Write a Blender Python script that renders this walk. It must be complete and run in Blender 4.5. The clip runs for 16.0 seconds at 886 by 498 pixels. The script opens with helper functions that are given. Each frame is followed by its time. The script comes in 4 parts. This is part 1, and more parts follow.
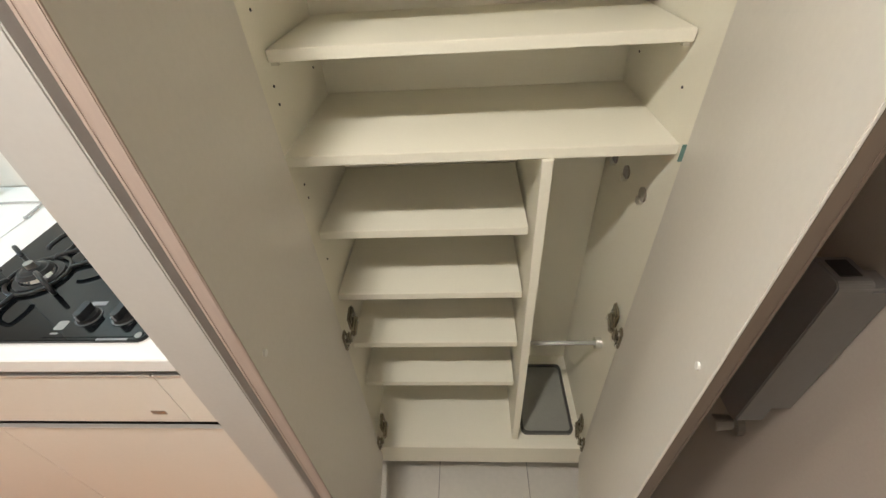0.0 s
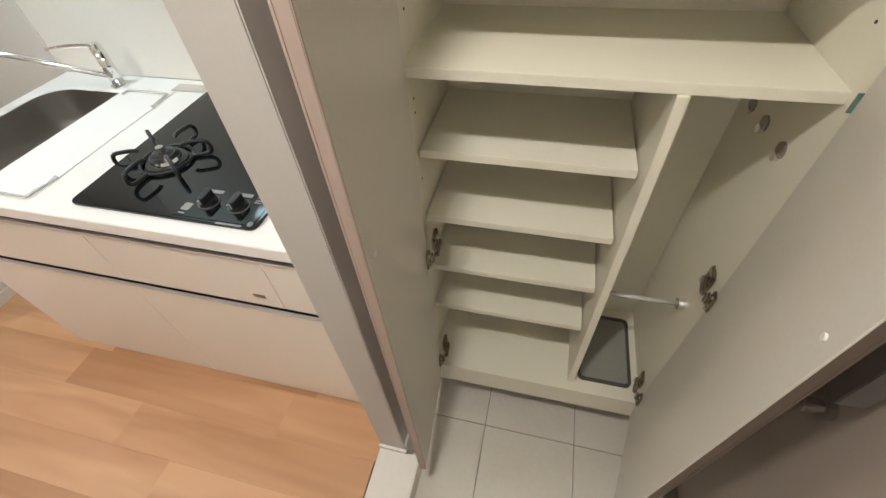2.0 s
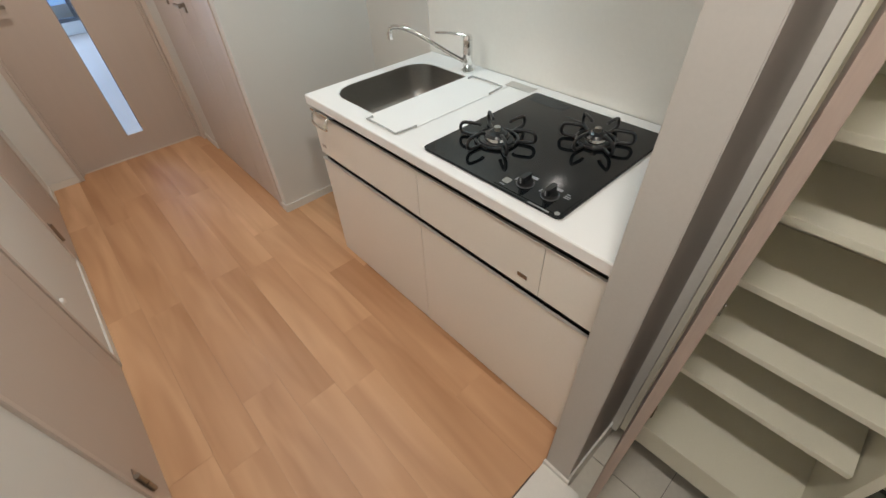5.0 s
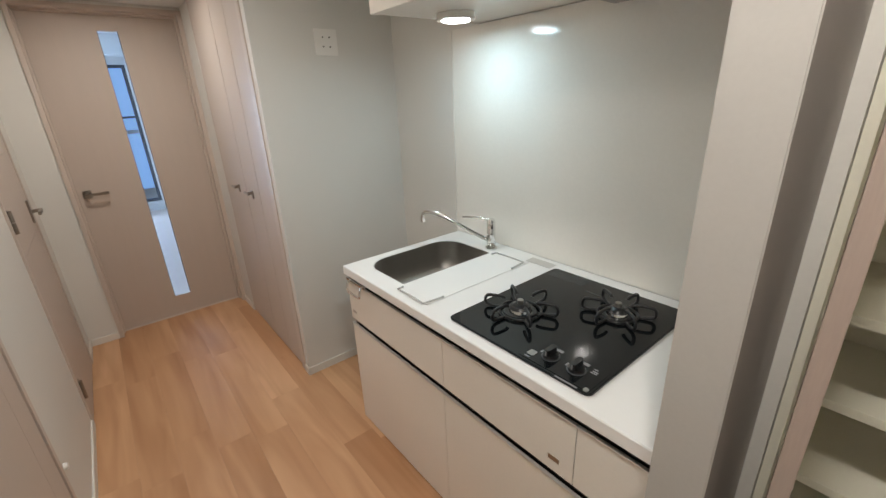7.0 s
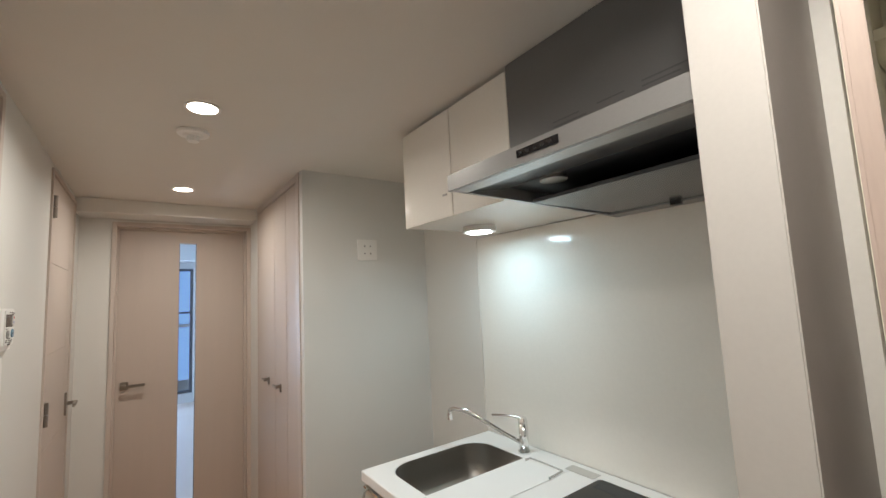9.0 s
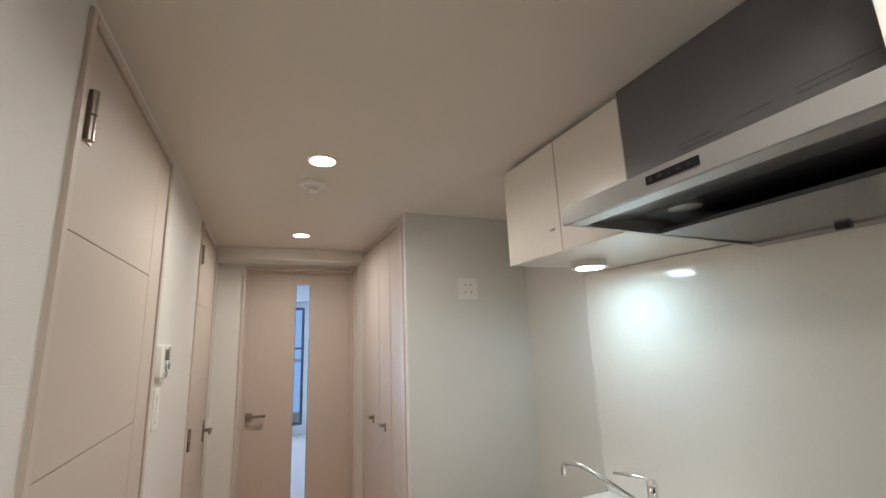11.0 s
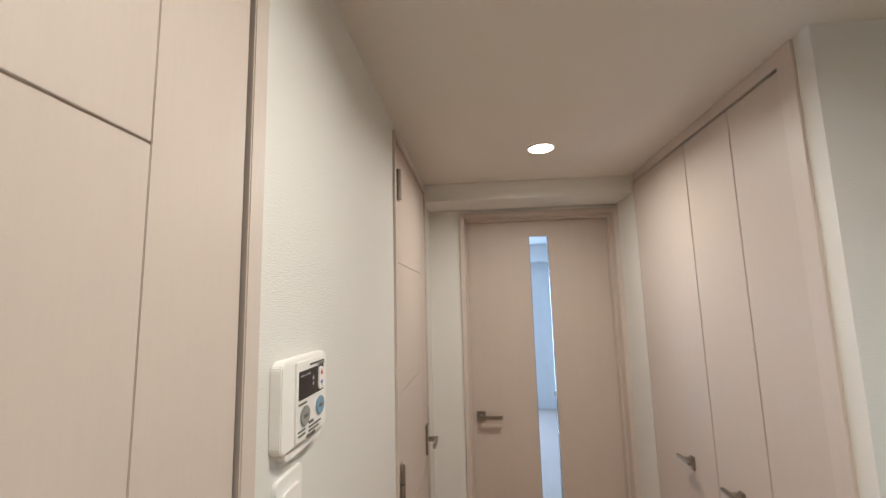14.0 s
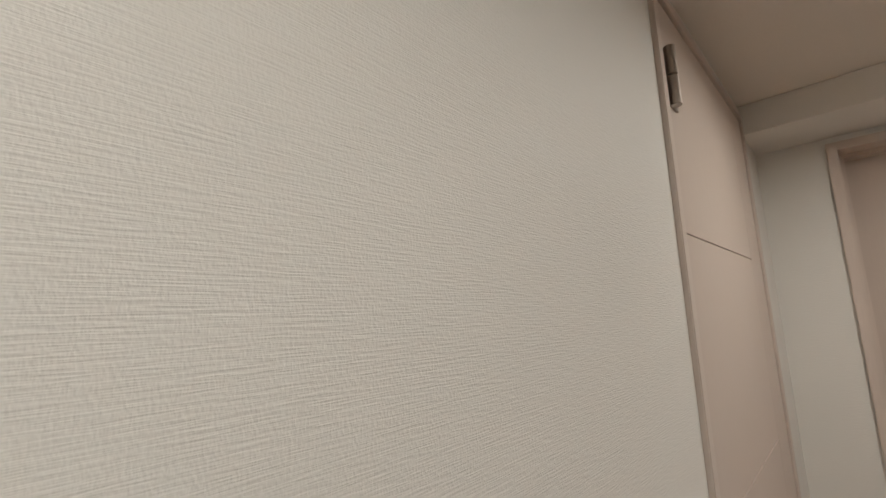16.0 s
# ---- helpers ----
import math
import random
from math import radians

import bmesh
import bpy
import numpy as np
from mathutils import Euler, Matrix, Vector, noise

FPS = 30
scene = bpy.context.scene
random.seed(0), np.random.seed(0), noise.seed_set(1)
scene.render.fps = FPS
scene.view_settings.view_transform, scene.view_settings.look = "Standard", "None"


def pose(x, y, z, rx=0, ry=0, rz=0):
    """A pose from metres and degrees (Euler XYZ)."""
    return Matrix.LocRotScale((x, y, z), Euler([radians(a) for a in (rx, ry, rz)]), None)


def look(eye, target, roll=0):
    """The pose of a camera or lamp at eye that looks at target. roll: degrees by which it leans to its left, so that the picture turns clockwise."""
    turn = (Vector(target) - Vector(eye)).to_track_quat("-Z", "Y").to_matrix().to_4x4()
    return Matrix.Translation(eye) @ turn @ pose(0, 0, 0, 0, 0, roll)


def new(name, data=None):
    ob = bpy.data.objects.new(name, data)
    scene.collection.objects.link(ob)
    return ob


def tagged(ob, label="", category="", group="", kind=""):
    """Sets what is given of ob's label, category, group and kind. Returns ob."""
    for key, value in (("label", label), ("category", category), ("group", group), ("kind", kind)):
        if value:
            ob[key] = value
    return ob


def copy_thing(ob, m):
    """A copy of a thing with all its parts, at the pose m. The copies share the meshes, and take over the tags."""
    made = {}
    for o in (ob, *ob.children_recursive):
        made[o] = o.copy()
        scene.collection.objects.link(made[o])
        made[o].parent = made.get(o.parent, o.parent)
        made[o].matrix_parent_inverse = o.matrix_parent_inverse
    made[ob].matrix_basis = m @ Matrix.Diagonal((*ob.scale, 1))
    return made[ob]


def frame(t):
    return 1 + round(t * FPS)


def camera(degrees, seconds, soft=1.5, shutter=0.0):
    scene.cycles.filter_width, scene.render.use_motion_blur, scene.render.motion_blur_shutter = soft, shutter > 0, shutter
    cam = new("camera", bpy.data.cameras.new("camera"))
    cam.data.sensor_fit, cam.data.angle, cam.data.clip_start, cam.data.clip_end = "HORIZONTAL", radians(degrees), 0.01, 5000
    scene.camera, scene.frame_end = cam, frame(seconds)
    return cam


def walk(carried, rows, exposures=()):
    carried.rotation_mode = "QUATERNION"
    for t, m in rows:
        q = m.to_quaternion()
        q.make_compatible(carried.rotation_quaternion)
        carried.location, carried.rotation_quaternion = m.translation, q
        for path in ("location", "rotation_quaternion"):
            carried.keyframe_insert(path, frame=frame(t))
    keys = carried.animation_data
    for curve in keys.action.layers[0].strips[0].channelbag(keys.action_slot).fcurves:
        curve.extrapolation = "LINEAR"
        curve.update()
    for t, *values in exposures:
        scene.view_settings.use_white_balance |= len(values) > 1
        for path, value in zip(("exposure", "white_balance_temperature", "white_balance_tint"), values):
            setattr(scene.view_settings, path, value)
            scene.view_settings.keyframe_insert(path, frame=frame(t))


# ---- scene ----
cam = camera(93.8, 16.0)
PATH = [
    (0, (0.672, -0.445, 1.449), (0.55, 1.088, 0.17), -4.1),
    (0.5, (0.673, -0.441, 1.437), (0.539, 1.006, 0.062), -4.3),
    (1, (0.673, -0.446, 1.433), (0.507, 0.933, -0.006), -4.3),
    (1.5, (0.664, -0.453, 1.431), (0.415, 0.884, -0.036), -4.1),
    (2, (0.61, -0.47, 1.436), (0.218, 0.822, -0.039), -4.4),
    (2.5, (0.546, -0.514, 1.44), (-0.021, 0.726, -0.023), -3.8),
    (3, (0.492, -0.556, 1.442), (-0.249, 0.589, -0.021), -3.3),
    (3.5, (0.433, -0.617, 1.444), (-0.422, 0.44, -0.024), -2.0),
    (6, (0.428, -0.684, 1.477), (-0.864, 0.343, 0.348), -2.9),
    (6.5, (0.435, -0.692, 1.489), (-0.946, 0.412, 0.555), -2.6),
    (7, (0.439, -0.694, 1.494), (-1.025, 0.475, 0.796), -2.5),
    (7.5, (0.448, -0.705, 1.51), (-1.071, 0.516, 1.063), -2.4),
    (8, (0.461, -0.716, 1.516), (-1.091, 0.533, 1.337), -2.3),
    (8.5, (0.473, -0.7, 1.503), (-1.093, 0.541, 1.592), -2.5),
    (11, (0.417, -0.73, 1.512), (-1.382, 0.045, 1.914), -2.3),
    (11.5, (0.319, -0.741, 1.519), (-1.577, -0.205, 1.864), -2.1),
    (12, (0.156, -0.739, 1.54), (-1.798, -0.435, 1.838), -1.8),
    (12.5, (-0.03, -0.741, 1.56), (-2.009, -0.613, 1.813), -1.6),
    (13, (-0.261, -0.782, 1.551), (-2.246, -0.746, 1.795), -1.6),
    (13.5, (-0.497, -0.824, 1.567), (-2.482, -0.841, 1.816), -1.6),
    (14, (-0.739, -0.796, 1.583), (-2.715, -0.964, 1.843), -1.5),
    (14.5, (-0.977, -0.838, 1.568), (-2.921, -1.224, 1.831), -1.5),
    (15, (-1.2, -0.892, 1.598), (-3.055, -1.584, 1.879), -1.5),
    (15.5, (-1.283, -0.928, 1.617), (-2.968, -1.967, 1.904), -1.9),
    (16, (-1.334, -0.883, 1.606), (-2.74, -2.269, 1.924), -1.9),
]
EXPOSURES = [(0.0, 0.50), (2.0, 0.37), (2.5, 0.22), (3.5, 0.12), (6.0, -0.12), (8.5, -0.16), (11.0, -0.10), (12.0, -0.17), (13.5, 0.02), (14.5, -0.12), (15.0, -0.33), (16.0, -0.52)]
walk(cam, [(t, look(eye, target, roll)) for t, eye, target, roll in PATH], EXPOSURES)

# ---- light ----
CEIL = 2.165
world = bpy.data.worlds.new("sky")
scene.world = world
world.use_nodes = True
wn = world.node_tree
sky = wn.nodes.new("ShaderNodeTexSky")
sky.sky_type, sky.sun_disc = "NISHITA", False
sky.sun_elevation, sky.sun_rotation = radians(25), radians(200)
wn.links.new(sky.outputs["Color"], wn.nodes["Background"].inputs["Color"])
wn.nodes["Background"].inputs["Strength"].default_value = 0.1

DOWNLIGHTS = [(-1.087, -0.558), (-2.296, -0.541), (0.395, -0.47)]
for lx, ly in DOWNLIGHTS:
    lamp = bpy.data.lights.new("downlight_lamp", "AREA")
    lamp.shape, lamp.size, lamp.energy, lamp.color = "DISK", 0.085, 9.6 if lx > 0 else 6.6, (1.0, 0.955, 0.885)
    lamp.spread = radians(165)
    new("downlight_lamp", lamp).location = (lx, ly, CEIL - 0.012)
lamp = bpy.data.lights.new("counter_lamp", "AREA")
lamp.shape, lamp.size, lamp.energy, lamp.color = "DISK", 0.10, 2.5, (0.56, 0.86, 1.0)
new("counter_lamp", lamp).location = (-0.83, 0.405, 1.732)
# daylight in the window of the far room
lamp = bpy.data.lights.new("window_daylight", "AREA")
lamp.shape, lamp.size, lamp.size_y, lamp.energy, lamp.color = "RECTANGLE", 0.85, 1.8, 135, (0.48, 0.70, 1.0)
new("window_daylight", lamp).matrix_world = look((-7.17, -1.3, 1.15), (0, -1.3, 1.15))


# ---- materials ----
def material(name, color, rough=0.5, metal=0.0, vary=0.06, scale=6.0, grain=90.0, bump=0.0, stretch=(1, 1, 1), spec=0.5, coat=0.0):
    m = bpy.data.materials.new(name)
    m.use_nodes = True
    nt = m.node_tree
    b = nt.nodes["Principled BSDF"]
    b.inputs["Metallic"].default_value = metal
    b.inputs["Specular IOR Level"].default_value = spec
    b.inputs["Coat Weight"].default_value = coat
    tc = nt.nodes.new("ShaderNodeTexCoord")
    mp = nt.nodes.new("ShaderNodeMapping")
    mp.inputs["Scale"].default_value = stretch
    nt.links.new(tc.outputs["Object"], mp.inputs["Vector"])
    n1, n2 = nt.nodes.new("ShaderNodeTexNoise"), nt.nodes.new("ShaderNodeTexNoise")
    n1.inputs["Scale"].default_value, n2.inputs["Scale"].default_value = scale, grain
    n1.inputs["Detail"].default_value, n2.inputs["Detail"].default_value = 3, 4
    add = nt.nodes.new("ShaderNodeMath")
    add.operation = "ADD"
    for n, k in ((n1, 0), (n2, 1)):
        nt.links.new(mp.outputs["Vector"], n.inputs["Vector"])
        nt.links.new(n.outputs["Fac"], add.inputs[k])
    ramp = nt.nodes.new("ShaderNodeMapRange")
    ramp.inputs["From Min"].default_value, ramp.inputs["From Max"].default_value = 0.6, 1.4
    ramp.inputs["To Min"].default_value, ramp.inputs["To Max"].default_value = 1 - vary, 1 + vary
    nt.links.new(add.outputs[0], ramp.inputs["Value"])
    mul = nt.nodes.new("ShaderNodeVectorMath")
    mul.operation = "SCALE"
    mul.inputs[0].default_value = color
    nt.links.new(ramp.outputs["Result"], mul.inputs["Scale"])
    nt.links.new(mul.outputs["Vector"], b.inputs["Base Color"])
    rr = nt.nodes.new("ShaderNodeMapRange")
    rr.inputs["To Min"].default_value, rr.inputs["To Max"].default_value = max(0.02, rough * 0.85), min(1, rough * 1.15)
    nt.links.new(n1.outputs["Fac"], rr.inputs["Value"])
    nt.links.new(rr.outputs["Result"], b.inputs["Roughness"])
    if bump:
        bp = nt.nodes.new("ShaderNodeBump")
        bp.inputs["Strength"].default_value, bp.inputs["Distance"].default_value = bump, 0.001
        nt.links.new(n2.outputs["Fac"], bp.inputs["Height"])
        nt.links.new(bp.outputs["Normal"], b.inputs["Normal"])
    return m


def woven_wallpaper():
    """Off-white vinyl paper with a woven relief: fine uneven ribs both ways."""
    m = material("woven_wallpaper", (0.71, 0.695, 0.655), 0.62, vary=0.025, scale=3, grain=420)
    nt = m.node_tree
    b = nt.nodes["Principled BSDF"]
    tc = nt.nodes.new("ShaderNodeTexCoord")
    outs = []
    for stretch in ((55, 55, 780), (640, 640, 330)):
        mp = nt.nodes.new("ShaderNodeMapping")
        mp.inputs["Scale"].default_value = stretch
        nt.links.new(tc.outputs["Object"], mp.inputs["Vector"])
        n = nt.nodes.new("ShaderNodeTexNoise")
        n.inputs["Scale"].default_value, n.inputs["Detail"].default_value = 1.0, 1.2
        nt.links.new(mp.outputs["Vector"], n.inputs["Vector"])
        outs.append(n)
    mix = nt.nodes.new("ShaderNodeMath")
    mix.operation = "MULTIPLY_ADD"
    nt.links.new(outs[1].outputs["Fac"], mix.inputs[0])
    mix.inputs[1].default_value = 0.5
    nt.links.new(outs[0].outputs["Fac"], mix.inputs[2])
    bp = nt.nodes.new("ShaderNodeBump")
    bp.inputs["Strength"].default_value, bp.inputs["Distance"].default_value = 0.9, 0.0006
    nt.links.new(mix.outputs[0], bp.inputs["Height"])
    nt.links.new(bp.outputs["Normal"], b.inputs["Normal"])
    return m


def plank_wood():
    m = bpy.data.materials.new("oak_flooring")
    m.use_nodes = True
    nt = m.node_tree
    b = nt.nodes["Principled BSDF"]
    tc, info = nt.nodes.new("ShaderNodeTexCoord"), nt.nodes.new("ShaderNodeObjectInfo")
    shift = nt.nodes.new("ShaderNodeVectorMath")
    shift.operation = "MULTIPLY_ADD"
    nt.links.new(info.outputs["Random"], shift.inputs[0])
    shift.inputs[1].default_value = (37, 53, 11)
    nt.links.new(tc.outputs["Object"], shift.inputs[2])
    facs = []
    for stretch, sc, det in (((0.7, 6, 1), 1.7, 2), ((1.6, 30, 1), 2.6, 4)):
        mp = nt.nodes.new("ShaderNodeMapping")
        mp.inputs["Scale"].default_value = stretch
        nt.links.new(shift.outputs["Vector"], mp.inputs["Vector"])
        n = nt.nodes.new("ShaderNodeTexNoise")
        n.inputs["Scale"].default_value, n.inputs["Detail"].default_value = sc, det
        n.inputs["Distortion"].default_value = 0.6
        nt.links.new(mp.outputs["Vector"], n.inputs["Vector"])
        facs.append(n.outputs["Fac"])
    a = nt.nodes.new("ShaderNodeMath")
    a.operation = "MULTIPLY_ADD"
    nt.links.new(facs[1], a.inputs[0])
    a.inputs[1].default_value = 0.07
    nt.links.new(facs[0], a.inputs[2])
    c = nt.nodes.new("ShaderNodeMath")
    c.operation = "MULTIPLY_ADD"
    nt.links.new(info.outputs["Random"], c.inputs[0])
    c.inputs[1].default_value = 0.30
    nt.links.new(a.outputs[0], c.inputs[2])
    r = nt.nodes.new("ShaderNodeValToRGB")
    r.color_ramp.elements[0].position, r.color_ramp.elements[0].color = 0.35, (0.42, 0.208, 0.096, 1)
    r.color_ramp.elements[1].position, r.color_ramp.elements[1].color = 1.0, (0.68, 0.400, 0.222, 1)
    nt.links.new(c.outputs[0], r.inputs["Fac"])
    nt.links.new(r.outputs["Color"], b.inputs["Base Color"])
    b.inputs["Roughness"].default_value = 0.42
    bp = nt.nodes.new("ShaderNodeBump")
    bp.inputs["Strength"].default_value, bp.inputs["Distance"].default_value = 0.15, 0.0006
    nt.links.new(facs[1], bp.inputs["Height"])
    nt.links.new(bp.outputs["Normal"], b.inputs["Normal"])
    return m


def glow(name, color, strength):
    m = bpy.data.materials.new(name)
    m.use_nodes = True
    b = m.node_tree.nodes["Principled BSDF"]
    b.inputs["Base Color"].default_value = (0.8, 0.8, 0.8, 1)
    b.inputs["Emission Color"].default_value = (*color, 1)
    b.inputs["Emission Strength"].default_value = strength
    return m


def clear_glass(name, color, rough=0.0):
    m = bpy.data.materials.new(name)
    m.use_nodes = True
    b = m.node_tree.nodes["Principled BSDF"]
    b.inputs["Base Color"].default_value = (*color, 1)
    b.inputs["Transmission Weight"].default_value = 1.0
    b.inputs["Roughness"].default_value = rough
    b.inputs["IOR"].default_value = 1.45
    return m


PAPER = woven_wallpaper()
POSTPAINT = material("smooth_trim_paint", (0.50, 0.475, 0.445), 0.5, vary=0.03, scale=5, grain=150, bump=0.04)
CEILING = material("ceiling_paper", (0.70, 0.66, 0.60), 0.8, vary=0.02, grain=300, bump=0.25)
DOOR = material("beige_laminate", (0.55, 0.47, 0.41), 0.5, vary=0.025, scale=2.5, grain=28, bump=0.06, stretch=(9, 9, 0.7))
FRAME = material("beige_trim", (0.58, 0.50, 0.44), 0.45, vary=0.04, scale=3, grain=30, stretch=(8, 8, 0.7))
GROOVE = material("shadow_groove", (0.42, 0.35, 0.30), 0.6)
# near black: the shade in the gaps above the fronts is in this colour
CHANNEL = material("shaded_channel", (0.022, 0.016, 0.012), 0.45)
GAP = material("dark_gap", (0.10, 0.075, 0.06), 0.7)
WHITE = material("white_trim_paint", (0.74, 0.71, 0.66), 0.45, vary=0.03, scale=8)
CREAM = material("cream_melamine", (0.80, 0.765, 0.645), 0.45, vary=0.02, scale=5, grain=200, bump=0.05)
CABDOOR = material("ivory_door_board", (0.69, 0.655, 0.59), 0.4, vary=0.03, scale=3, grain=120, bump=0.05)
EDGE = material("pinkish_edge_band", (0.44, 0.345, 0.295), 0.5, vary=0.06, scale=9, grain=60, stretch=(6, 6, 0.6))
# edge band of the right door, with its shade put into the brown
EDGE_SHADE = material("shaded_edge_band", (0.13, 0.095, 0.07), 0.5, vary=0.06, scale=9, grain=60, stretch=(6, 6, 0.6))
GLOSSW = material("gloss_white_panel", (0.80, 0.765, 0.70), 0.16, vary=0.02, scale=3, coat=0.3)
WORKTOP = material("white_solid_worktop", (0.87, 0.85, 0.825), 0.32, vary=0.006, scale=2, grain=900)
SPLASH = material("glossy_splash_panel", (0.85, 0.82, 0.76), 0.11, vary=0.02, scale=2, spec=0.5)
STEEL = material("satin_steel", (0.42, 0.40, 0.37), 0.36, 1.0, vary=0.08, scale=10, grain=180, stretch=(1, 14, 14))
CHROME = material("chrome", (0.80, 0.80, 0.79), 0.08, 1.0, vary=0.02)
HINGE = material("dull_bright_hinge_steel", (0.34, 0.31, 0.25), 0.22, 1.0, vary=0.2, scale=60)
NICKEL = material("brushed_nickel", (0.36, 0.32, 0.28), 0.3, 1.0, vary=0.08, grain=200)
HOOD = material("grey_hood_paint", (0.15, 0.15, 0.15), 0.36, 0.1, vary=0.05, scale=4, grain=300)
ALURAIL = material("satin_aluminium", (0.62, 0.60, 0.57), 0.3, 0.55, vary=0.03, grain=200)
HOODINK = material("faint_hood_print", (0.105, 0.105, 0.105), 0.4)
HOODRIM = material("polished_hood_rim", (0.40, 0.40, 0.40), 0.14, 0.8, vary=0.03)
BAFFLE = material("glossy_grey_enamel", (0.11, 0.115, 0.12), 0.2, 0.1, vary=0.04, scale=5)
DARKPRINT = material("dark_grey_print", (0.05, 0.055, 0.055), 0.5)
HOODSILVER = material("silver_hood_paint", (0.30, 0.295, 0.29), 0.3, 0.4, vary=0.04, scale=4, grain=300)
BLACK = material("black_enamel", (0.012, 0.012, 0.013), 0.3, vary=0.2)
BLACKGLASS = material("black_glass_top", (0.005, 0.006, 0.007), 0.008, vary=0.1, spec=0.4)
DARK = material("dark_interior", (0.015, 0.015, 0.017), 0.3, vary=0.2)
TILE = material("ivory_floor_tile", (0.66, 0.62, 0.555), 0.3, vary=0.05, scale=6, grain=60, bump=0.03)
GROUT = material("grey_grout", (0.30, 0.27, 0.24), 0.85, vary=0.12, scale=40, bump=0.3)
STEELDOOR = material("greige_steel_door", (0.40, 0.345, 0.295), 0.45, vary=0.04, scale=3, grain=200, bump=0.05)
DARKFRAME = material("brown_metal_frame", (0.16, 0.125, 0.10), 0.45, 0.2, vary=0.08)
GREYMETAL = material("grey_lever_paint", (0.21, 0.20, 0.195), 0.35, 0.4, vary=0.05)
PLASTIC = material("white_plastic", (0.83, 0.81, 0.77), 0.3, vary=0.015, scale=10)
TRAYRIM_SHADE = material("shaded_tray_rim", (0.07, 0.07, 0.065), 0.4, vary=0.08)
GREYTRAY = material("grey_tray_plastic", (0.27, 0.27, 0.245), 0.4, vary=0.05)
SCREEN = material("black_screen", (0.012, 0.012, 0.015), 0.12, vary=0.1)
BLUEBTN = material("blue_button", (0.17, 0.30, 0.40), 0.4)
GREYBTN = material("grey_button", (0.28, 0.28, 0.26), 0.4)
RED = material("red_mark", (0.55, 0.04, 0.03), 0.4)
BLUE = material("blue_mark", (0.06, 0.14, 0.45), 0.4)
INK = material("dark_ink", (0.12, 0.11, 0.10), 0.5)
PALEINK = material("pale_ink", (0.26, 0.26, 0.27), 0.5)
GREEN = material("green_sticker", (0.16, 0.27, 0.24), 0.5)
ACRYLIC = material("frosted_clear_rod", (0.60, 0.59, 0.57), 0.12, 0.35, vary=0.02)
GLASS = clear_glass("door_glass", (0.93, 0.97, 1.0))
OAK = plank_wood()
ROOMWALL = material("plain_white_paper", (0.76, 0.76, 0.76), 0.7, vary=0.02, grain=300, bump=0.2)
ROOMFLOOR = material("pale_floor", (0.56, 0.47, 0.42), 0.35, vary=0.08, scale=3, stretch=(1, 8, 1))
ALU = material("window_aluminium", (0.10, 0.11, 0.13), 0.4, 0.6)
LAMPWARM = glow("warm_lamp_lens", (1.0, 0.88, 0.74), 22)
LAMPCOOL = glow("cool_lamp_lens", (0.92, 0.98, 1.0), 20)


# ---- building helpers ----
ORIGIN = {}


def finish(bm, mesh_name, mat, bevel=0.0, smooth=False):
    if bevel:
        bmesh.ops.bevel(bm, geom=bm.edges[:], offset=bevel, segments=2, affect="EDGES", clamp_overlap=True)
    me = bpy.data.meshes.new(mesh_name)
    bmesh.ops.recalc_face_normals(bm, faces=bm.faces[:])
    bm.to_mesh(me)
    bm.free()
    if smooth:
        for p in me.polygons:
            p.use_smooth = True
    me.materials.append(mat)
    return me


def part(name, bm, mat, parent, label="", bevel=0.0, smooth=False):
    """Links a bmesh, in world coordinates, as one mesh object under a thing or a part."""
    o = ORIGIN[parent.name]
    bmesh.ops.translate(bm, vec=[-c for c in o], verts=bm.verts[:])
    ob = new(name, finish(bm, name, mat, bevel, smooth))
    ob.parent = parent
    ORIGIN[ob.name] = o
    return tagged(ob, label)


def thing(name, at, label, category, group="", kind=""):
    ob = new(name)
    ob.empty_display_size = 0.05
    ob.location = at
    ORIGIN[ob.name] = Vector(at)
    return tagged(ob, label, category, group, kind)


def solid(name, bm, mat, label, category="", kind="structure", bevel=0.0, smooth=False):
    ob = new(name, finish(bm, name, mat, bevel, smooth))
    ORIGIN[ob.name] = Vector((0, 0, 0))
    return tagged(ob, label, category or name.split("_")[0], "", kind)


def box(*spans, bm=None):
    bm = bm or bmesh.new()
    for x0, x1, y0, y1, z0, z1 in spans:
        m = Matrix.LocRotScale(((x0 + x1) / 2, (y0 + y1) / 2, (z0 + z1) / 2), None, (abs(x1 - x0), abs(y1 - y0), abs(z1 - z0)))
        bmesh.ops.create_cube(bm, size=1, matrix=m)
    return bm


def rod(p, q, r, seg=14, bm=None, r2=None):
    bm = bm or bmesh.new()
    p, q = Vector(p), Vector(q)
    m = Matrix.Translation((p + q) / 2) @ (q - p).to_track_quat("Z", "Y").to_matrix().to_4x4()
    bmesh.ops.create_cone(bm, cap_ends=True, segments=seg, radius1=r, radius2=r if r2 is None else r2, depth=(q - p).length, matrix=m)
    return bm


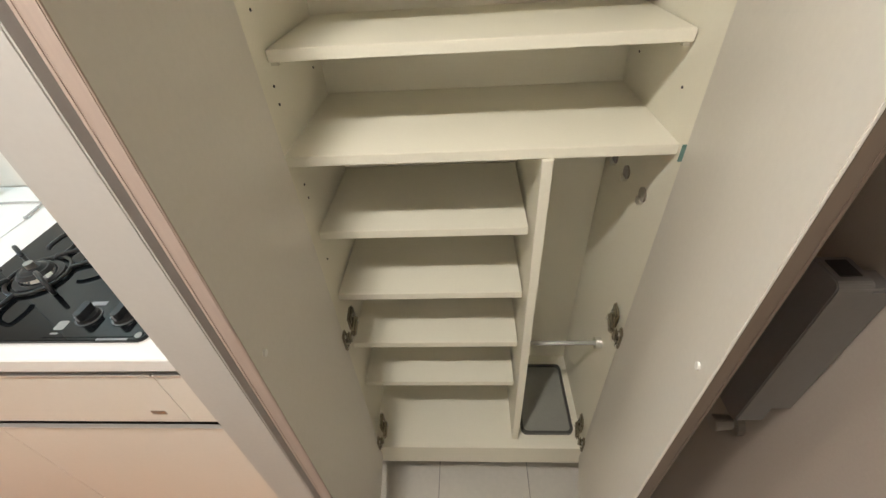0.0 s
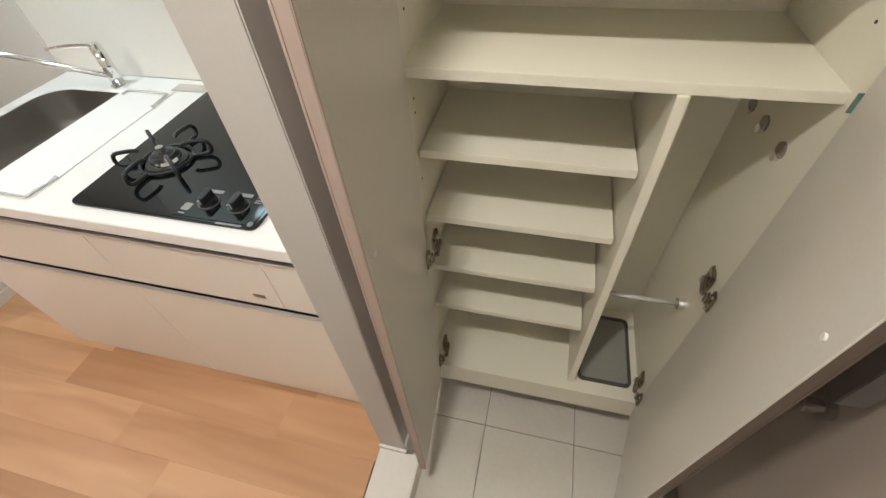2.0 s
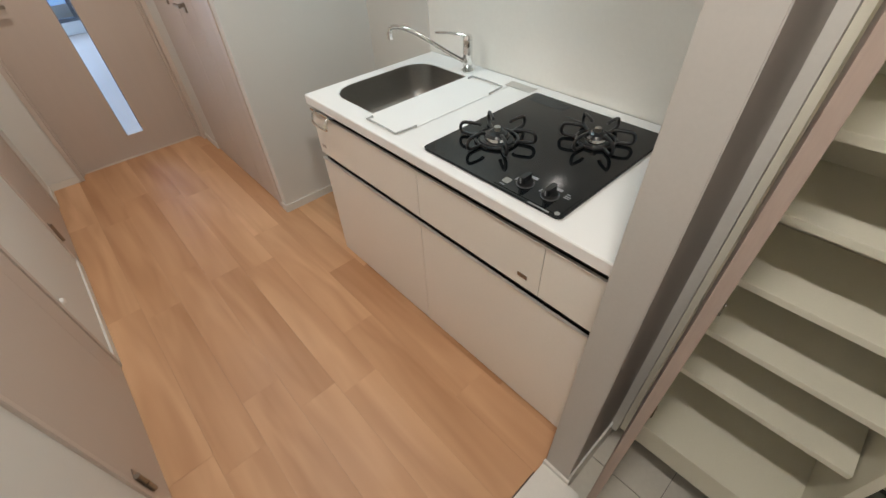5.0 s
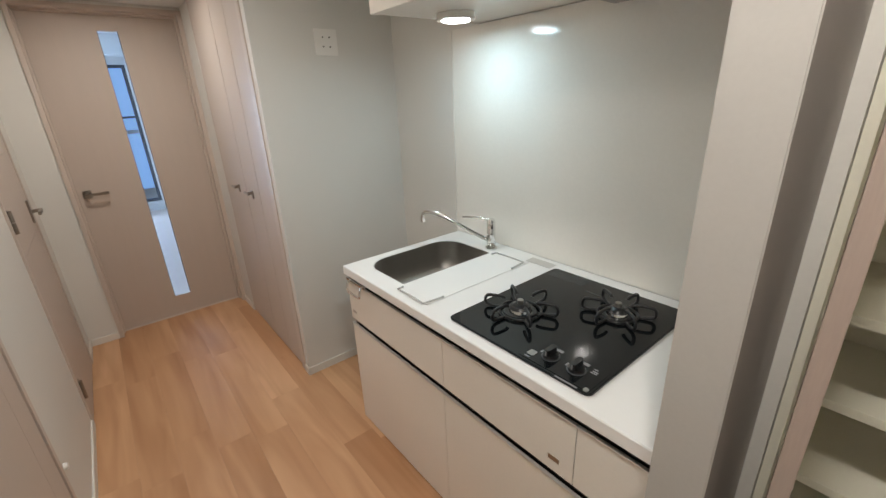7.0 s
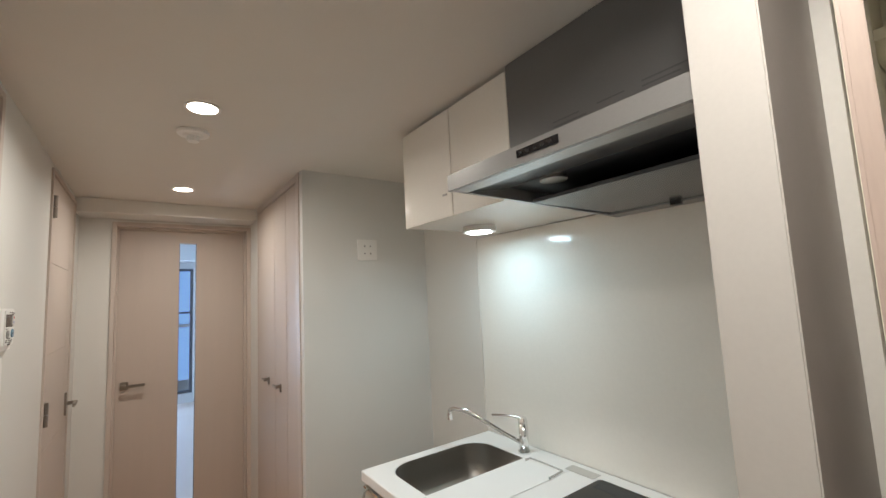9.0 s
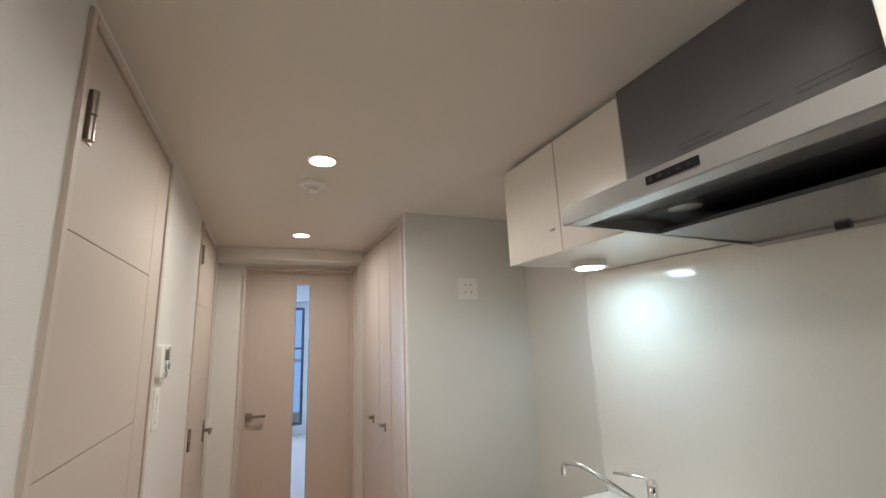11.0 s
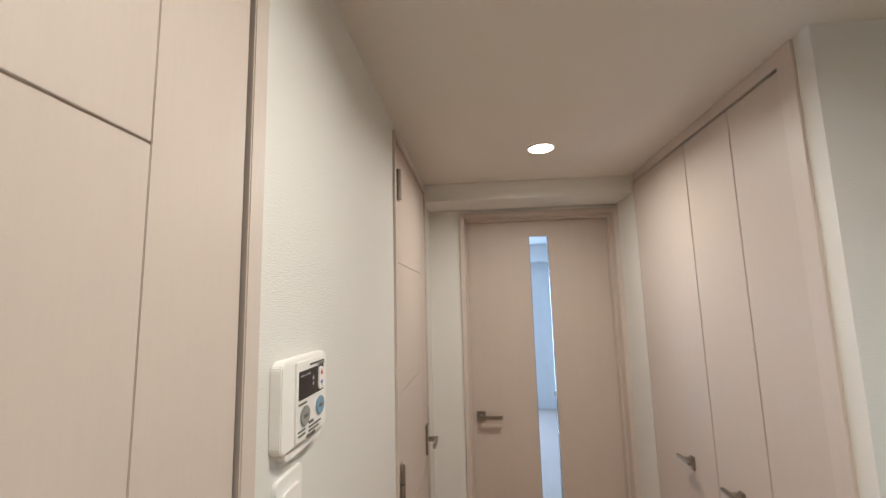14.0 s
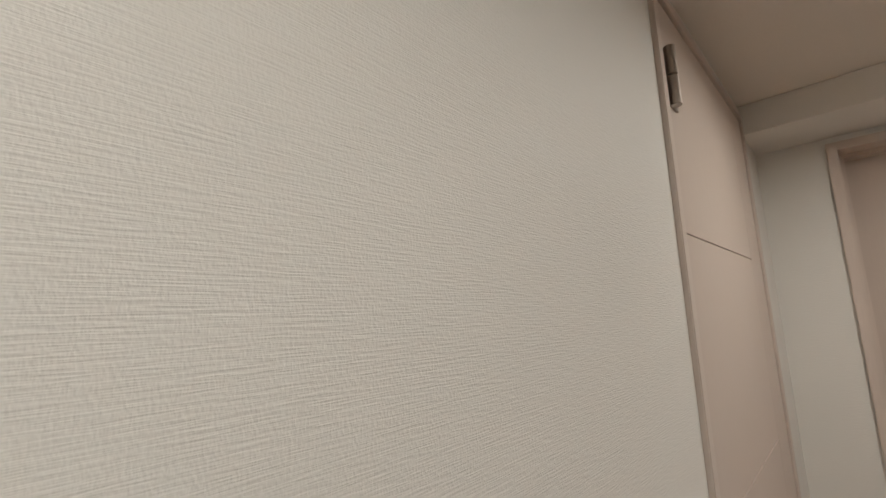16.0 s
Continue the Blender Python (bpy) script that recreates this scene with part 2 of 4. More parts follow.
def tube(points, r, seg=10, bm=None):
    """A bent tube through the points, with round joints."""
    bm = bm or bmesh.new()
    pts = [Vector(p) for p in points]
    rings = []
    up = Vector((0.13, 0.31, 0.94)).normalized()
    for i, p in enumerate(pts):
        d = (pts[min(i + 1, len(pts) - 1)] - pts[max(i - 1, 0)]).normalized()
        u = d.cross(up).normalized()
        v = d.cross(u)
        rings.append([bm.verts.new(p + r * (math.cos(a) * u + math.sin(a) * v)) for a in (2 * math.pi * k / seg for k in range(seg))])
    for a, b in zip(rings, rings[1:]):
        for k in range(seg):
            bm.faces.new((a[k], a[(k + 1) % seg], b[(k + 1) % seg], b[k]))
    bm.faces.new(rings[0])
    bm.faces.new(rings[-1])
    return bm


def bend(points, n=5):
    """Softens a line of points into a curve (Chaikin)."""
    pts = [Vector(p) for p in points]
    for _ in range(n):
        out = [pts[0]]
        for a, b in zip(pts, pts[1:]):
            out += [a.lerp(b, 0.25), a.lerp(b, 0.75)]
        pts = out + [pts[-1]]
        if len(pts) > 40:
            break
    return pts


def round_rect(x0, x1, y0, y1, r, n=6):
    out = []
    for cx, cy, a0 in ((x1 - r, y1 - r, 0), (x0 + r, y1 - r, 90), (x0 + r, y0 + r, 180), (x1 - r, y0 + r, 270)):
        out += [(cx + r * math.cos(radians(a0 + 90 * k / n)), cy + r * math.sin(radians(a0 + 90 * k / n))) for k in range(n + 1)]
    return out


def prism(outline, z0, z1, bm=None, place=None):
    """A flat outline raised from z0 to z1; place maps it elsewhere."""
    own = bmesh.new()
    lo = [own.verts.new((x, y, z0)) for x, y in outline]
    hi = [own.verts.new((x, y, z1)) for x, y in outline]
    own.faces.new(lo[::-1])
    own.faces.new(hi)
    for k in range(len(lo)):
        j = (k + 1) % len(lo)
        own.faces.new((lo[k], lo[j], hi[j], hi[k]))
    if place:
        own.transform(place)
    if bm is None:
        return own
    me = bpy.data.meshes.new("tmp")
    own.to_mesh(me)
    own.free()
    bm.from_mesh(me)
    bpy.data.meshes.remove(me)
    return bm


def plate_with_hole(outer, inner, z0, z1):
    bm = bmesh.new()
    loops = []
    for z in (z0, z1):
        rings = []
        for line in (outer, inner):
            vs = [bm.verts.new((x, y, z)) for x, y in line]
            es = [bm.edges.new((vs[k], vs[(k + 1) % len(vs)])) for k in range(len(vs))]
            rings.append((vs, es))
        bmesh.ops.triangle_fill(bm, use_beauty=True, edges=rings[0][1] + rings[1][1])
        loops.append(rings)
    for r in range(2):
        a, b = loops[0][r][0], loops[1][r][0]
        for k in range(len(a)):
            j = (k + 1) % len(a)
            bm.faces.new((a[k], a[j], b[j], b[k]))
    return bm


# ---- setting ----
YL, YC, XS, YB = -1.055, -0.06, -1.64, 0.68
XEND, XDOOR, STEP, TILEZ = -2.95, -3.05, 0.37, -0.10
ENT = 1.15

floor = solid("floor", box((-3.12, 0.24, YL - 0.1, YB + 0.05, -0.2, -0.008)), GAP, "light oak plank floor of the corridor and kitchen", "floor")
solid("threshold", box((0.2336, STEP, YL, -0.108, -0.2, 0.002), (0.3205, 0.327, -0.103, 0.5, -0.1, 0.06)), WHITE, "pale step edge between wood floor and entrance tiles", "threshold", bevel=0.003)
entrance_floor = solid("entrance_floor", box((0.3, 1.4, YL - 0.1, YB, -0.25, TILEZ - 0.006)), GROUT, "ivory square tiles on the sunken entrance floor", "floor")
solid("ceiling", box((-3.12, 1.4, YL - 0.1, YB + 0.1, CEIL, CEIL + 0.1)), CEILING, "plain off-white papered ceiling", "ceiling")
D1, D2 = (-0.44, -1.20), (-1.985, -2.72)
solid("wall_left", box((D1[0], 1.4, YL - 0.12, YL, -0.2, CEIL), (D2[0], D1[1], YL - 0.12, YL, -0.02, CEIL), (-3.2, D2[1], YL - 0.12, YL, -0.02, CEIL),
      (D1[1], D1[0], YL - 0.12, YL, 2.14, CEIL), (D2[1], D2[0], YL - 0.12, YL, 2.14, CEIL)), PAPER, "off-white woven wallpaper wall with two doors", "wall")
solid("wall_end", box((-3.2, XEND, YL, -0.89, 0, CEIL), (-3.2, XEND, -0.03, YB, 0, CEIL), (-3.2, XEND, -0.89, -0.03, 2.06, CEIL)), PAPER, "off-white papered end wall round the glazed door", "wall")
solid("beam", box((XEND, -2.72, YL, YC, 2.08, CEIL)), PAPER, "low papered beam above the end door", "beam", bevel=0.002)
CLOSET_WALL = "off-white papered wall beside the closet"
solid("wall_closet_end", box((XEND, -2.705, YC, 0.02, 0, CEIL)), PAPER, CLOSET_WALL, "wall")
solid("wall_closet_side", box((-1.69, XS, YC, YB, 0, CEIL)), PAPER, CLOSET_WALL, "wall")
solid("wall_closet_back", box((-2.705, -1.69, YB - 0.1, YB, 0, CEIL)), PAPER, "plain papered wall behind the closet", "wall")
solid("wall_kitchen", box((XS, 0.237, YB, YB + 0.1, 0, CEIL)), PAPER, "off-white papered wall behind the kitchen", "wall")
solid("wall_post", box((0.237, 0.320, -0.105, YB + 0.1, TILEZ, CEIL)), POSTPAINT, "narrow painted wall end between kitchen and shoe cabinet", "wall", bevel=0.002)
solid("wall_cabinet_back", box((0.320, 1.4, 0.53, 0.63, -0.2, CEIL)), PAPER, "papered wall behind the shoe cabinet", "wall")
solid("wall_entrance", box((ENT, 1.4, 0.08, 0.6, -0.2, CEIL), (ENT, 1.4, YL, -0.86, -0.2, CEIL), (ENT, 1.4, -0.86, 0.08, 2.02, CEIL)), PAPER, "papered wall round the entrance door", "wall")
BB = 0.045
solid("baseboard", box((XS, XS + 0.008, YC - 0.006, YB, 0, BB), (-1.692, XS + 0.008, YC - 0.008, YC, 0, BB), (D2[0] + 0.004, D1[1] - 0.004, YL, YL + 0.008, 0, BB), (D1[0] + 0.004, 0.24, YL, YL + 0.008, 0, BB),
      (XEND, D2[1] - 0.004, YL, YL + 0.008, 0, BB), (XEND, XEND + 0.008, YL, -0.895, 0, BB), (XS, -1.13, YB - 0.008, YB, 0, BB), (0.233, 0.326, -0.113, -0.105, 0.0025, 0.022), (XEND, -2.71, YC - 0.008, YC, 0, BB)), WHITE, "thin white painted baseboard", "baseboard")


# ---- doors of the corridor ----
def lever(parent, at, along, out, length=0.115, tall=0.05):
    """Square rose with a flat lever; along and out are unit directions."""
    p, a, o = Vector(at), Vector(along), Vector(out)
    h = part("door_handle", box(), NICKEL, parent, "brushed nickel lever handle")
    def slab(name, c, la, lo, lz):
        half = [abs(a[k]) * la / 2 + abs(o[k]) * lo / 2 + (lz / 2 if k == 2 else 0) for k in range(3)]
        part(name, box((c[0] - half[0], c[0] + half[0], c[1] - half[1], c[1] + half[1], c[2] - half[2], c[2] + half[2])), NICKEL, h, bevel=0.0015)
    slab("rose", p + o * 0.005, 0.045, 0.01, tall)
    slab("neck", p + o * 0.028, 0.018, 0.04, 0.018)
    slab("lever", p + o * 0.046 + a * (length / 2 - 0.009), length, 0.012, 0.018)
    return h


def hinge(parent, x, z, y):
    h = part("hinge", rod((x, y + 0.008, z - 0.05), (x, y + 0.008, z - 0.002), 0.0085), NICKEL, parent, "brushed nickel lift-off hinge", smooth=False)
    part("hinge_barrel", rod((x, y + 0.008, z + 0.002), (x, y + 0.008, z + 0.05), 0.0085), NICKEL, h)
    part("hinge_leaf", box((x - 0.03, x - 0.004, y, y + 0.003, z - 0.05, z + 0.05)), NICKEL, h)


def side_door(name, x0, x1, label, with_lever):
    """A flush laminate door in the left wall, hinged at x0, with its frame and grooves."""
    d = thing(name, ((x0 + x1) / 2, YL, 0), label, "door", kind="structure")
    part("door_frame", box((x0 - 0.022, x0, YL - 0.11, YL + 0.008, 0, 2.138), (x1, x1 + 0.03, YL - 0.11, YL + 0.008, 0, 2.138), (x1 + 0.03, x0 - 0.022, YL - 0.11, YL + 0.008, 2.116, 2.138)), FRAME, d, bevel=0.0015)
    l, r = x0 - 0.03, x1 + 0.037
    part("gap", box((x1 + 0.03, x0 - 0.022, YL - 0.06, YL - 0.035, 0, 2.116)), GAP, d)
    w = l - r
    va = r + 0.13
    g = 0.0011
    zs = [0.008, 0.90 - g, 0.90 + g, 1.31 - g, 1.31 + g, 1.715 - g, 1.715 + g, 2.108]
    panels = [(va + 0.0003, l, YL - 0.032, YL + 0.004, zs[k], zs[k + 1]) for k in (0, 2, 4, 6)]
    leaf = part("leaf", box((r, l, YL - 0.034, YL + 0.001, 0.008, 2.108)), GROOVE, d)
    for k, s in enumerate(panels):
        part("panel", box(s), DOOR, leaf, bevel=0.0006)
    part("panel", box((r, va - 0.0004, YL - 0.032, YL + 0.004, 0.008, 2.108)), DOOR, leaf, bevel=0.0006)
    hx = l + 0.004
    for z in (1.935 if x0 > -1 else 1.968, 1.06, 0.2):
        hinge(d, hx - 0.014, z, YL + 0.004)
    if with_lever:
        lever(d, (r + 0.06, YL + 0.004, 1.0), (1, 0, 0), (0, 1, 0), 0.11, 0.12)
    return d


side_door("door_1", D1[0], D1[1], "closed pale beige flush door with fine grooves", False)
side_door("door_2", D2[0], D2[1], "closed pale beige flush door with nickel lever", True)

d = thing("door_3", (XDOOR, -0.47, 0), "closed beige door with tall narrow glass strip", "door", kind="structure")
part("door_frame", box((-3.15, XEND + 0.012, -0.892, -0.868, 0, 2.062), (-3.15, XEND + 0.012, -0.085, -0.058, 0, 2.062), (-3.15, XEND + 0.012, -0.868, -0.085, 2.038, 2.062)), FRAME, d, bevel=0.0015)
part("stop", box((XDOOR + 0.001, XDOOR + 0.045, -0.868, -0.858, 0, 2.038), (XDOOR + 0.001, XDOOR + 0.045, -0.095, -0.085, 0, 2.038), (XDOOR + 0.001, XDOOR + 0.045, -0.858, -0.095, 2.026, 2.038)), FRAME, d)
GY0, GY1, GZ0, GZ1 = -0.513, -0.408, 0.152, 1.94
xl = XDOOR - 0.036
part("leaf", box((xl, XDOOR, -0.8665, GY0, 0.0035, 2.0365), (xl, XDOOR, GY1, -0.0865, 0.0035, 2.0365), (xl, XDOOR, GY0, GY1, 0.0035, GZ0), (xl, XDOOR, GY0, GY1, GZ1, 2.0365)), DOOR, d)
pane = part("pane", box((XDOOR - 0.02, XDOOR - 0.016, GY0 + 0.0022, GY1 - 0.0022, GZ0, GZ1)), GLASS, d, "narrow clear glass strip")
pane.visible_shadow = False
# dark strips added to keep the lit cut edges of the leaf from showing
part("jamb_mask", box((xl, XDOOR - 0.002, GY0, GY0 + 0.002, GZ0, GZ1), (xl, XDOOR - 0.002, GY1 - 0.002, GY1, GZ0, GZ1)), GAP, d)
lever(d, (XDOOR, -0.81, 0.985), (0, 1, 0), (1, 0, 0), 0.12, 0.05)
part("sill", box((XDOOR - 0.04, XDOOR + 0.02, -0.868, -0.085, -0.01, 0.003)), FRAME, d)

# closet with two leaves, opposite the second door
cl = thing("closet", (-2.2, YC, 0), "tall built-in closet with closed beige doors", "closet")
part("body", box((-2.703, -1.692, YC + 0.03, YC + 0.05, 0.0, 2.126), (-2.703, -1.692, YC + 0.05, 0.5, 0.0, 0.02)), GAP, cl)
for x0, x1, hx in ((-2.70, -2.219, -2.37), (-2.215, -1.957, -2.087), (-1.954, -1.744, None)):
    leaf = part("door", box((x0, x1, YC, YC + 0.022, 0.012, 2.119)), DOOR, cl, bevel=0.0015)
    if hx is None:
        continue
    h = part("handle", box((hx - 0.012, hx + 0.012, YC - 0.008, YC, 0.975, 1.02)), NICKEL, leaf, "small nickel lever pull", bevel=0.001)
    part("lever", box((hx - 0.045, hx + 0.045, YC - 0.04, YC - 0.028, 1.004, 1.016)), NICKEL, leaf, bevel=0.002)
    part("neck", box((hx - 0.008, hx + 0.008, YC - 0.03, YC - 0.006, 1.0, 1.016)), NICKEL, leaf)
part("header", box((-2.703, -1.7405, YC - 0.001, YC + 0.02, 2.127, CEIL - 0.0005)), FRAME, cl, bevel=0.001)
part("jamb", box((-1.740, -1.688, YC - 0.006, YC + 0.02, 0, CEIL - 0.0005)), FRAME, cl, bevel=0.0015)

# ---- entrance door ----
e = thing("entrance_door", (ENT, -0.4, TILEZ), "closed greige steel entrance door with grey lever", "door", kind="structure")
part("door_frame", box((ENT - 0.012, ENT + 0.12, 0.045, 0.085, TILEZ, 2.03), (ENT - 0.012, ENT + 0.12, -0.87, -0.83, TILEZ, 2.03), (ENT - 0.012, ENT + 0.12, -0.83, 0.045, 1.99, 2.03)), DARKFRAME, e, "dark brown metal frame", bevel=0.002)
part("leaf", box((ENT + 0.03, ENT + 0.07, -0.825, 0.038, TILEZ + 0.012, 1.985)), STEELDOOR, e, bevel=0.003)
part("sill", box((ENT - 0.01, ENT + 0.12, -0.83, 0.045, TILEZ - 0.005, TILEZ + 0.012)), STEEL, e)
hd = part("door_handle", prism(round_rect(-0.028, 0.028, 0.775, 1.09, 0.012), 0, 0.042, place=Matrix(((0, 0, -1, ENT - 0.012), (1, 0, 0, -0.066), (0, 1, 0, 0), (0, 0, 0, 1)))), GREYMETAL, e, "long grey push-pull lever", bevel=0.01)
part("handle_base", box((ENT - 0.013, ENT + 0.03, -0.085, -0.045, 0.80, 1.07)), GREYMETAL, hd, bevel=0.004)
part("slot", box((ENT - 0.046, ENT - 0.022, -0.08, -0.052, 1.06, 1.0915)), BLACK, hd)
kn = part("thumb_turn", rod((ENT + 0.03, -0.03, 0.655), (ENT + 0.018, -0.03, 0.655), 0.024, 20), STEEL, e, "round thumb-turn lock")
part("knob", rod((ENT + 0.018, -0.03, 0.655), (ENT - 0.018, -0.03, 0.655), 0.013, 20, r2=0.016), STEEL, kn, bevel=0.002)

# ---- shoe cabinet with both doors open ----
CX0, CX1, CY0, CYB = 0.345, 1.032, 0.155, 0.50
IX0, IX1 = 0.36, 1.016
sc = thing("shoe_cabinet", ((CX0 + CX1) / 2, 0.35, 0.085), "tall cream shoe cabinet, doors open, empty shelves", "cabinet")
part("side_panel", box((CX0, IX0, CY0, CYB, 0.09, 2.12)), CREAM, sc, bevel=0.001)
part("side_panel", box((IX1, CX1, CY0, CYB, 0.09, 2.12)), CREAM, sc, bevel=0.001)
part("back_panel", box((CX0, CX1, CYB, CYB + 0.008, 0.09, 2.12)), CREAM, sc)
part("top_panel", box((IX0, IX1, CY0, CYB, 2.10, 2.12)), CREAM, sc)
part("bottom_panel", box((IX0, IX1, CY0, CYB, 0.112, 0.134)), CREAM, sc, bevel=0.001)
part("plinth", box((CX0 + 0.002, CX1 - 0.002, CY0 + 0.004, CY0 + 0.022, 0.025, 0.111)), CREAM, sc)
part("filler", box((0.3205, CX0 - 0.001, 0.14, 0.16, 0.02, 2.14)), WHITE, sc)
part("filler", box((CX1 + 0.001, ENT, 0.16, 0.18, 0.02, 2.14)), WHITE, sc)
T = 0.019
def shelf(x0, x1, y0, z, gap=0.0012):
    s = part("shelf", box((x0 + gap, x1 - gap, y0, CYB - 0.002, z - T, z)), CREAM, sc, bevel=0.001)
    return s
for z in (1.131,):
    shelf(IX0 - 0.001, IX1 + 0.001, 0.188, z)
for z in (1.290, 1.485, 1.684, 1.885):
    shelf(IX0, IX1, 0.236, z, 0.003)
for z in (0.941, 0.756, 0.572, 0.390):
    shelf(IX0, 0.797, 0.226, z, 0.0036)
part("divider", box((0.798, 0.817, 0.182, CYB, 0.134, 1.131 - T)), CREAM, sc, bevel=0.001)
for x in (IX0 + 0.0004, IX1 - 0.0004):
    sgn = 1 if x < 0.6 else -1
    for y in (0.235, 0.44):
        for z in (1.205, 1.235, 1.345, 1.43, 1.60, 1.81, 1.05, 1.02, 0.86) if sgn > 0 else (1.205, 1.345, 1.43, 1.60, 1.81):
            part("pin_hole", rod((x, y, z), (x + sgn * 0.0012, y, z), 0.0025, 8), DARK, sc)
    for z in (1.2705, 1.4655):
        part("shelf_pin", box((x, x + sgn * 0.012, 0.249, 0.257, z - 0.008, z)), CHROME, sc)
# rod and drip tray in the umbrella bay
r = part("umbrella_rail", rod((0.817, 0.25, 0.535), (IX1, 0.25, 0.535), 0.006), ACRYLIC, sc, smooth=True)
part("rail_socket", rod((IX1 - 0.016, 0.25, 0.535), (IX1, 0.25, 0.535), 0.015, 18), CHROME, r)
for y, z, rr in ((0.258, 0.99, 0.015), (0.355, 0.985, 0.015), (0.435, 0.98, 0.015)):
    h = part("rail_socket", rod((IX1 - 0.004, y, z), (IX1, y, z), rr, 16), NICKEL, sc)
    part("socket_ring", rod((IX1 - 0.009, y, z - 0.012), (IX1, y, z - 0.012), 0.009, 14), CHROME, h)
part("sticker", box((IX1 - 0.014, IX1 + 0.002, CY0 - 0.0015, CY0, 1.118, 1.146)), GREEN, sc)
tr = thing("drip_tray", (0.905, 0.33, 0.135), "grey plastic drip tray in the umbrella bay", "tray")
ring_o, ring_i = round_rect(0.828, 0.992, 0.197, 0.452, 0.018), round_rect(0.836, 0.984, 0.205, 0.444, 0.014)
# the shade along the tray's lip is painted as a darker rim
part("rim", plate_with_hole(ring_o, ring_i, 0.135, 0.147), TRAYRIM_SHADE, tr, "grey rim darkened with the shade of its lip")
part("base", prism(round_rect(0.830, 0.990, 0.199, 0.450, 0.018), 0.135, 0.139), GREYTRAY, tr)

def cabinet_door(hx, hy, tip_x, tip_y, sgn, edge):
    """A full-height door swung open about its hinge edge; its inner side faces the cabinet's middle."""
    a = Vector((tip_x - hx, tip_y - hy, 0))
    w = a.length
    a.normalize()
    n = Vector((-a.y, a.x, 0)) * sgn
    m = Matrix(((a.x, n.x, 0, hx), (a.y, n.y, 0, hy), (0, 0, 1, 0), (0, 0, 0, 1)))
    def piece(name, x0, x1, y0, y1, z0, z1, mat, parent, label="", bevel=0.001):
        bm = box((x0, x1, y0, y1, z0, z1))
        bm.transform(m)
        return part(name, bm, mat, parent, label, bevel)
    dr = piece("door", 0.0, w - 0.0015, 0.0, 0.016, 0.085, 2.118, CABDOOR, sc, "open ivory door with pinkish edge band")
    piece("edge_band", w - 0.0014, w, 0.0005, 0.0165, 0.086, 2.117, edge, dr, bevel=0.0)
    piece("edge_lip", w - 0.003, w + 0.0012, -0.0012, 0.0022, 0.085, 2.118, EDGE if edge == EDGE else CABDOOR, dr)
    piece("edge_lip", w - 0.003, w + 0.0012, 0.0135, 0.0178, 0.085, 2.118, edge, dr)
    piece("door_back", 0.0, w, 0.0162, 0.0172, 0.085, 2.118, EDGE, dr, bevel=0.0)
    for z in (0.185, 0.69, 1.62, 1.98):
        hg = piece("hinge", -0.006, 0.020, -0.007, -0.0003, z - 0.026, z + 0.026, HINGE, dr, "nickel cup hinge", 0.003)
        piece("hinge_cup", -0.010, 0.010, -0.017, -0.006, z - 0.016, z + 0.016, HINGE, hg, bevel=0.005)
        piece("hinge_arm", -0.062, -0.008, -0.026, -0.014, z - 0.009, z + 0.009, HINGE, hg, bevel=0.004)
        piece("hinge_plate", -0.082, -0.036, -0.015, -0.004, z - 0.024, z + 0.024, HINGE, hg, bevel=0.004)
        for dx, dz in ((-0.070, 0.0), (-0.048, 0.0), (0.012, -0.018), (0.012, 0.018)):
            top = -0.029 if dx == -0.048 else (-0.018 if dx < 0 else -0.010)
            bm = rod((dx, top, z + dz), (dx, top + 0.005, z + dz), 0.0045, 10)
            bm.transform(m)
            part("screw", bm, CHROME, hg)
    bm = rod((w - 0.03, -0.003, 1.02), (w - 0.03, 0.0, 1.02), 0.005, 10)
    bm.transform(m)
    part("bumper", bm, PLASTIC, dr)
    return dr
cabinet_door(0.382, 0.150, 0.411, -0.161, -1, EDGE)
cabinet_door(1.006, 0.150, 0.930, -0.182, 1, EDGE_SHADE)

# ---- kitchen ----
KX0, KX1, KF = -1.125, 0.231, 0.012
SPLIT, NARROW = -0.473, 0.030
def drawer_front(parent, x0, x1, z0, z1, name="drawer_front"):
    p = part(name, box((x0 + 0.0012, x1 - 0.0012, KF, KF + 0.018, z0, z1 - 0.032), (x0 + 0.0012, x1 - 0.0012, KF, KF + 0.006, z1 - 0.032, z1)), GLOSSW, parent)
    part("pull_channel", box((x0 + 0.0002, x1 - 0.0002, KF + 0.019, KF + 0.0305, z1 - 0.031, z1 + 0.027), (x0 + 0.0012, x1 - 0.0012, KF + 0.0062, KF + 0.0188, z1 - 0.0318, z1 - 0.028)), CHANNEL, p)
    part("pull_rail", box((x0 + 0.001, x1 - 0.001, KF - 0.004, KF + 0.006, z1 - 0.003, z1 + 0.003)), ALURAIL, p, "satin metal pull edge", bevel=0.0008)
    return p
c1 = thing("sink_cabinet", ((KX0 + SPLIT) / 2, 0.3, 0), "gloss ivory sink base cabinet, closed", "cabinet", "kitchen base cabinets")
part("body", box((KX0 + 0.002, SPLIT, KF + 0.031, YB - 0.01, 0.04, 0.60), (KX0 + 0.002, KX0 + 0.02, KF + 0.019, YB - 0.01, 0.012, 0.7805)), GLOSSW, c1)
part("toe_kick", box((KX0 + 0.006, SPLIT, 0.085, 0.095, 0.0, 0.04)), GAP, c1)
df = drawer_front(c1, KX0, SPLIT, 0.566, 0.753)
drawer_front(c1, KX0, SPLIT, 0.010, 0.540, "door")
part("maker_plate", box((KX0 + 0.02, KX0 + 0.05, KF - 0.0012, KF, 0.60, 0.612)), NICKEL, df)
